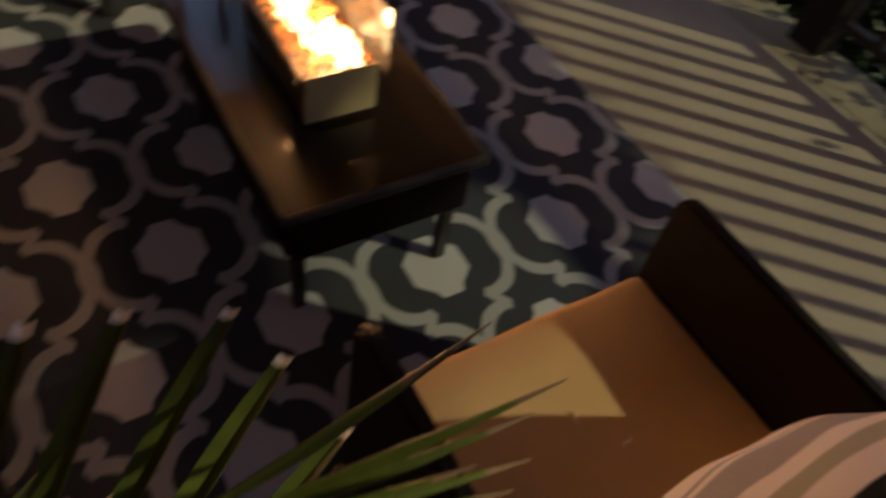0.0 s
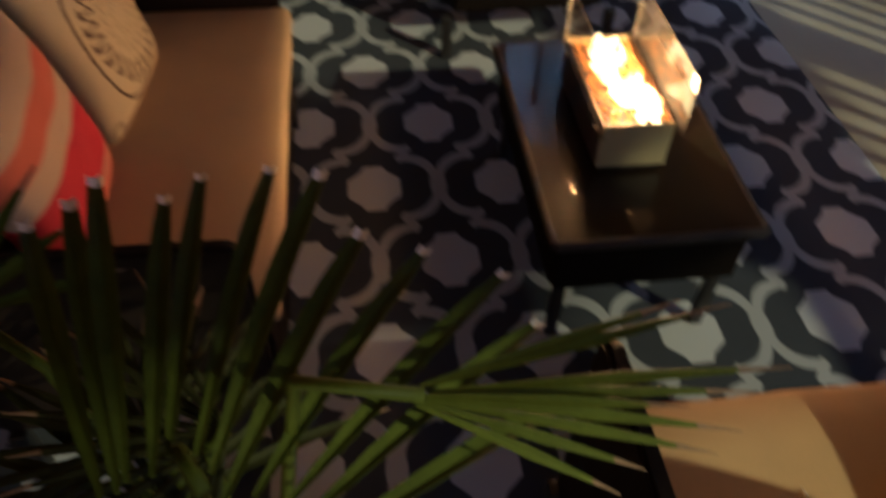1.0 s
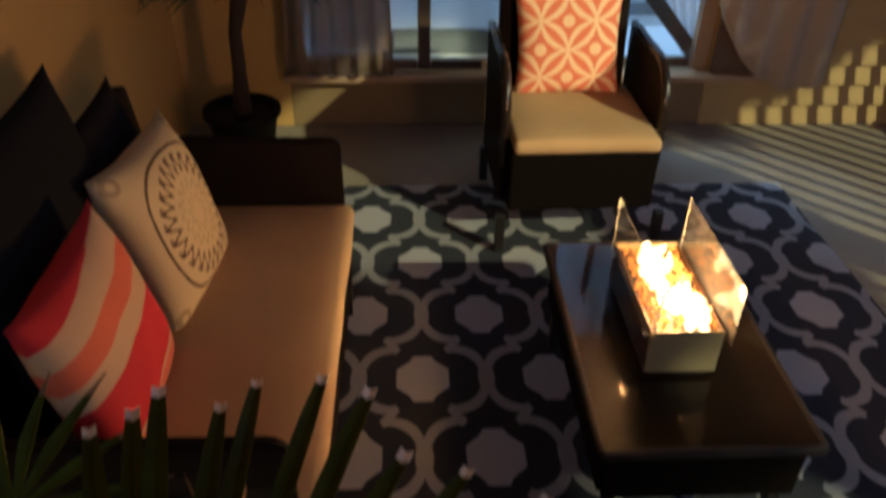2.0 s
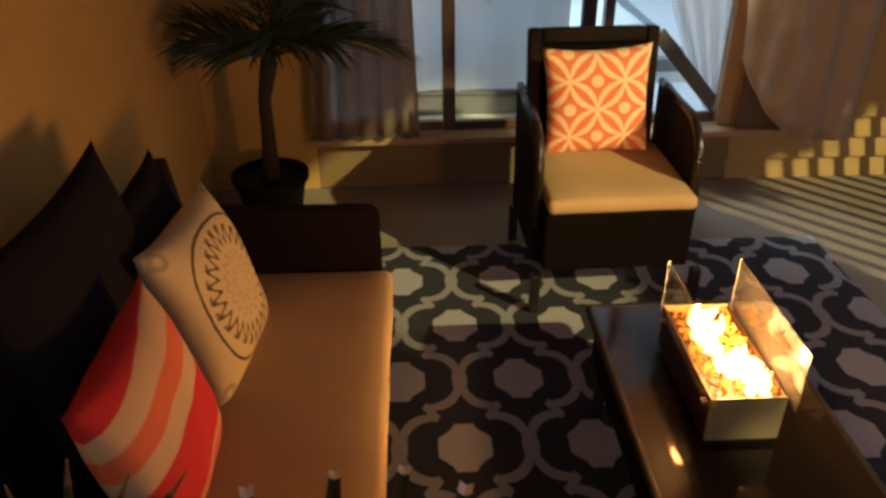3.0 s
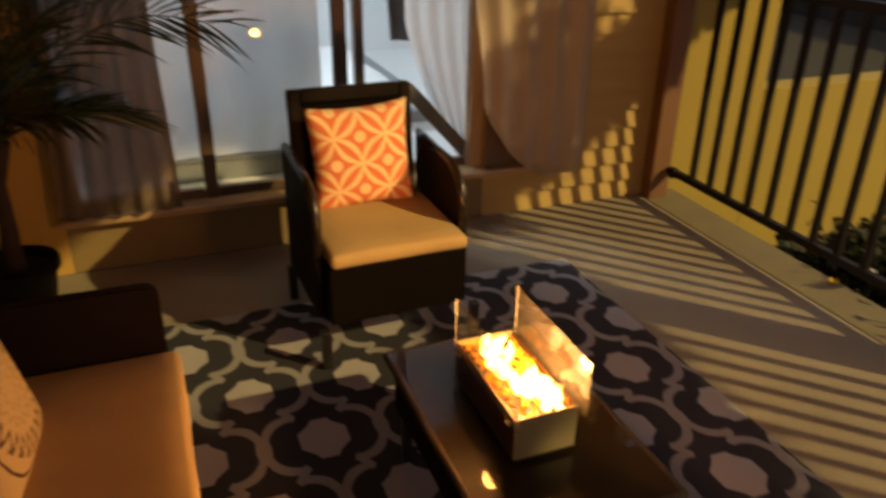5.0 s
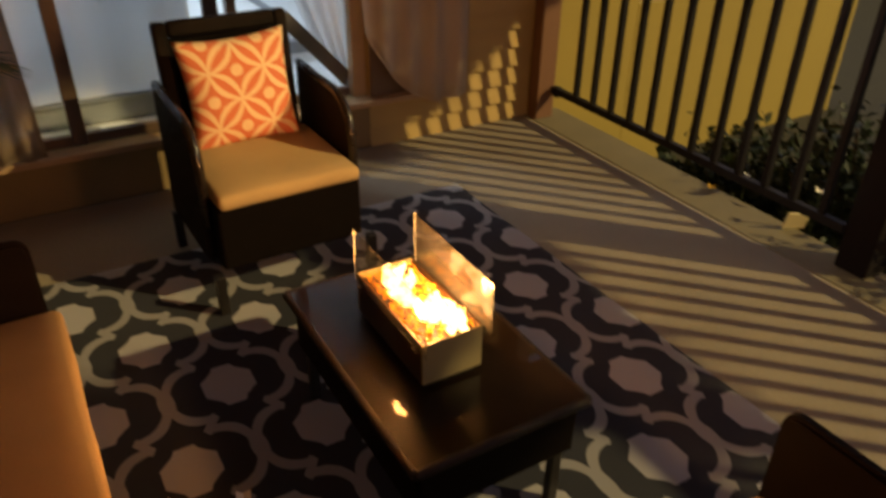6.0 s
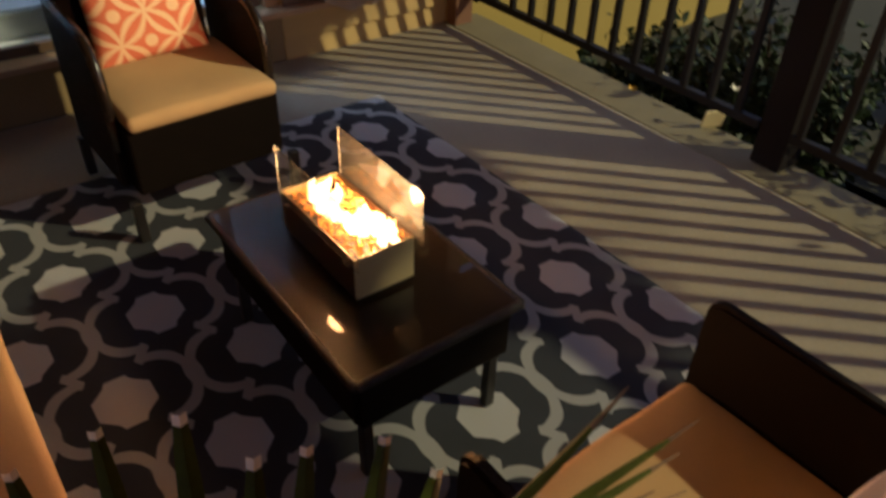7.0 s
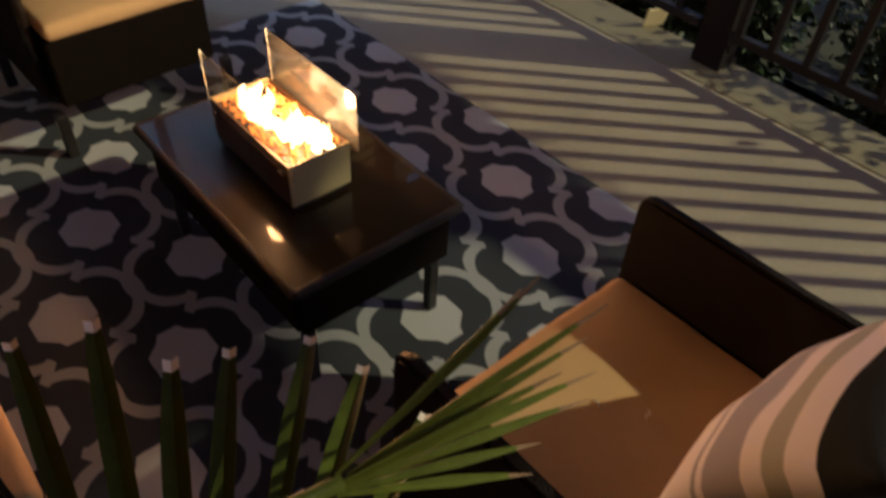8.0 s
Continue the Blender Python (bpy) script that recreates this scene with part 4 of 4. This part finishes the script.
for i, (x, y, rx, ry, rz) in enumerate(((3.00, 0.92, 0.20, 0.20, 0.20), (3.05, 0.70, 0.22, 0.22, 0.30), (3.08, 0.46, 0.24, 0.22, 0.40), (3.05, 0.18, 0.24, 0.24, 0.43), (3.05, -0.10, 0.25, 0.25, 0.48),
                                        (3.08, -0.38, 0.26, 0.26, 0.56), (2.92, -1.08, 0.26, 0.28, 0.66), (2.88, -1.45, 0.28, 0.30, 0.66), (2.90, -1.95, 0.30, 0.30, 0.60), (3.7, -0.1, 0.36, 0.36, 0.42),
                                        (3.8, -0.8, 0.40, 0.40, 0.46), (3.7, -1.6, 0.40, 0.40, 0.42), (4.5, -0.4, 0.45, 0.45, 0.50), (4.7, -1.4, 0.50, 0.50, 0.50), (5.6, -0.8, 0.60, 0.60, 0.60))):
    shrub((x, y, YARD_Z), rx, ry, rz, 850 if x < 3.5 else 420, 0.066, i + 20, "dark leafy shrub growing behind the black railing")
shrub((2.60, -0.36, YARD_Z), 0.07, 0.16, 0.29, 260, 0.050, 51, "low green tuft growing against the slab edge")


def hedge(where, length, deep, high, leaves, seed, label):
    """A clipped dark hedge: branching core and a coat of leaves."""
    rnd = random.Random(seed)
    t = tagged(thing("hedge", where, label, "hedge"), kind="stuff")

    def core(u, v):
        a = math.pi * v
        bulge = 1 + 0.16 * noise.noise((u * length * 0.9, v * 3, 2))
        return (-math.cos(a) * deep / 2 * bulge, (u - 0.5) * length, min(1.0, 1.6 * math.sin(a)) * high * (0.96 + 0.08 * noise.noise((u * length * 0.6, 1, 5))))

    part("branches", sheet(90, 14, core), SOIL, t, "dense dark inner branches", True)
    bm = bmesh.new()
    for i in range(leaves):
        c = Vector(core(rnd.random(), rnd.uniform(0.02, 0.75))) + Vector((rnd.gauss(-0.05, 0.05), 0, rnd.gauss(0, 0.05)))
        d = Vector((rnd.uniform(-1, 1), rnd.uniform(-1, 1), rnd.uniform(-0.7, 0.8))).normalized()
        w = d.cross(Vector((rnd.uniform(-1, 1), rnd.uniform(-1, 1), rnd.uniform(-1, 1)))).normalized() * 0.05
        bm.faces.new([bm.verts.new(p) for p in (c, c + d * 0.08 + w, c + d * 0.16, c + d * 0.08 - w)])
    part("foliage", bm, GREEN, t, "small dark leaves")


hedge((12.1, 6.0, -0.52), 24.0, 1.9, 2.6, 5000, 77, "dark clipped hedge along the far side of the paved yard")


def unseen_tree(where, label):
    """An unseen leafy tree added between the yard's floodlight and the patio to shape its shade; its lower limb reaches
    out along the railing.
    """
    rnd = random.Random(5)
    t = thing("unseen_tree", where, label, "tree")
    part("trunk", tube(bmesh.new(), [(0.3, -6.5, 0), (0.28, -6.4, 1.4), (0.25, -6.3, 3.6), (0.2, -6.3, 5.6)], [0.13, 0.11, 0.08, 0.05], 10), BARK, t, smooth=True)
    part("limb", tube(bmesh.new(), [(0.27, -6.35, 1.6), (0.10, -4.8, 2.30), (0.02, -3.3, 2.76), (0, -2.0, 2.68), (0.0, -1.0, 2.72), (0.0, 0.0, 2.62), (0.05, 0.6, 2.42)], [0.06, 0.05, 0.035, 0.022, 0.015, 0.012, 0.006], 7), BARK, t, smooth=True)
    bm = bmesh.new()

    def leaf(c, ln):
        d = Vector((rnd.uniform(-1, 1), rnd.uniform(-1, 1), rnd.uniform(-0.8, 0.6))).normalized()
        w = d.cross(Vector((rnd.uniform(-1, 1), rnd.uniform(-1, 1), rnd.uniform(-1, 1)))).normalized() * ln * 0.32
        v = [bm.verts.new(p) for p in (c, c + d * ln * 0.5 + w, c + d * ln, c + d * ln * 0.5 - w)]
        bm.faces.new(v)

    for i in range(3600):      # leaves along the limb that reaches over the railing, placed to shade the rug
        y = rnd.uniform(-3.12, -1.45)
        mid = 2.75 + 0.03 * math.sin(y * 4.1)
        leaf(Vector((rnd.gauss(0, 0.06), y, mid + rnd.uniform(-0.27, 0.27))), rnd.uniform(0.05, 0.11))
    for i in range(4200):      # the end of the limb hangs thick with leaves, to shade the siding
        y = rnd.uniform(-0.58, 0.66)
        top_z = 3.40 if y < -0.30 else 2.17 if y < 0.14 else 2.36 - 0.82 * y
        low_z = 1.80 + 0.03 * math.sin(y * 9)
        z = rnd.uniform(low_z, max(low_z + 0.05, top_z))
        if not (-0.52 < y < -0.34 and 2.53 < z < 2.74):
            leaf(Vector((rnd.gauss(0, 0.05), y, z + 0.6)), rnd.uniform(0.05, 0.11))
    for i in range(7600):      # upper branches, placed to shade the drape and the glass door
        y = rnd.uniform(-2.80, -0.55)
        low_z = 3.15 + 0.60 * max(0.0, -1.6 - y) if y < -1.12 else 1.86
        z = rnd.uniform(low_z, 4.25 if y < -1.12 else 3.6)
        if not (-1.14 < y < -0.74 and 2.66 + 0.5 * max(0.0, -0.90 - y) < z < 3.32):      # a gap that lets a patch of light through
            leaf(Vector((rnd.gauss(0, 0.06), y, z + 0.6)), rnd.uniform(0.06, 0.12))
    for i in range(4200):      # a second clump above the foot of the limb, to shade the rug
        z = rnd.uniform(2.75, 3.42)
        x = 3.4 - 1.17 * z
        y = rnd.uniform(-0.69, -0.40) - 1.15 * z
        leaf(Vector((rnd.gauss(0, 0.05), y, z + 0.6)), rnd.uniform(0.03, 0.06))
    for i in range(500):      # and one more beside it, to shade the rug along the loveseat
        leaf(Vector((rnd.gauss(0, 0.04), rnd.uniform(-4.00, -3.45), rnd.uniform(2.98, 3.22) + 0.6)), rnd.uniform(0.05, 0.10))
    for i in range(1500):      # a loose spray beside the fork, to shade the trimmed palm blades
        leaf(Vector((rnd.gauss(0, 0.04), rnd.uniform(-4.50, -4.24), rnd.uniform(3.42, 3.80) + 0.6)), rnd.uniform(0.03, 0.07))
    for i in range(2400):      # leaves over the fork, to shade the lower fan palm blades
        leaf(Vector((rnd.gauss(0, 0.04), rnd.uniform(-5.60, -4.97), rnd.uniform(3.50, 4.60) + 0.6)), rnd.uniform(0.04, 0.08))
    for i in range(900):
        leaf(Vector((rnd.gauss(0.1, 0.3), rnd.gauss(-6.3, 0.45), rnd.gauss(5.7, 0.35))), rnd.uniform(0.08, 0.14))
    tagged(part("crown", bm, GREEN, t, "dense dark leaves"), kind="stuff")


unseen_tree((3.4, 0.0, YARD_Z), "unseen leafy tree added to shade the patio from the yard light")

tag = part("plant_tag", block(-0.004, 0.004, -0.050, 0.050, 0.0, 0.090, bevel=0.002), TAG, None, "small pale square tag standing on the slab edge")
tag["category"] = "tag"
tag.matrix_world = pose(2.425, -0.20, 0.006, 0, -14, 64)


def blossom(where, mat, size, height, label):
    """Five ruffled petals on a short stem."""
    t = thing("flower", where, label, "flower")
    stalk = [(0, 0, 0), (size * 0.2, 0, height * 0.5), (0, 0, height)]
    part("stalk", tube(bmesh.new(), stalk, [0.0018, 0.0016, 0.004], 6), GREEN, t)
    for k in range(5):
        a = k * math.tau / 5
        turn = Matrix.Translation((0, 0, height)) @ Matrix.Rotation(a, 4, "Z")
        bm = sheet(4, 4, lambda u, v: turn @ Vector((size * (0.1 + 0.9 * v), size * 0.62 * (u - 0.5) * math.sin(math.pi * (0.18 + 0.75 * v)), size * (0.5 * v * v + 0.25 * (u - 0.5) ** 2))))
        part("petal", bm, mat, t)


blossom((2.40, 0.24, 0.003), YELLOW, 0.026, 0.012, "single yellow flower lying at the foot of the railing")
blossom((2.478, -0.245, YARD_Z + 0.02), WHITEPETAL, 0.030, 0.765, "white blossom on a tall stem behind the railing")
blossom((2.480, 0.125, YARD_Z + 0.02), WHITEPETAL, 0.020, 0.690, "small white blossom growing behind the railing")


for x, y, way in ((0.45, -1.60, 0.4), (0.40, -1.53, 1.3)):
    lint = part("lint", tube(bmesh.new(), [(-0.012, 0, 0.0015), (-0.004, 0.004, 0.004), (0.004, -0.002, 0.003), (0.013, 0.003, 0.0015)], [0.0012, 0.0024, 0.0022, 0.001], 6), PIPING, None, "pale scrap of lint lying on the seat cushion", True)
    lint["category"] = "lint"
    lint.matrix_world = pose(x, y, 0.4680, 0, 0, math.degrees(way))

# ---------------------------------------------------------------- lap siding, board by board
LAP, X0, X1 = 0.104, 1.212, 2.338
bm = slab_from(bmesh.new(), [(-0.021, 0.0), (0.0, LAP), (0.008, LAP), (0.008, 0.0)], "x", X0, X1)
siding = part("siding_board", bm, SIDING, wall_r)
for i in range(25):
    if i:
        b = new("siding_board", siding.data)
        b.parent = wall_r
        b.location = (0, WALL_Y + 0.0135, i * (LAP - 0.001))
    else:
        siding.location = (0, WALL_Y + 0.0135, 0)
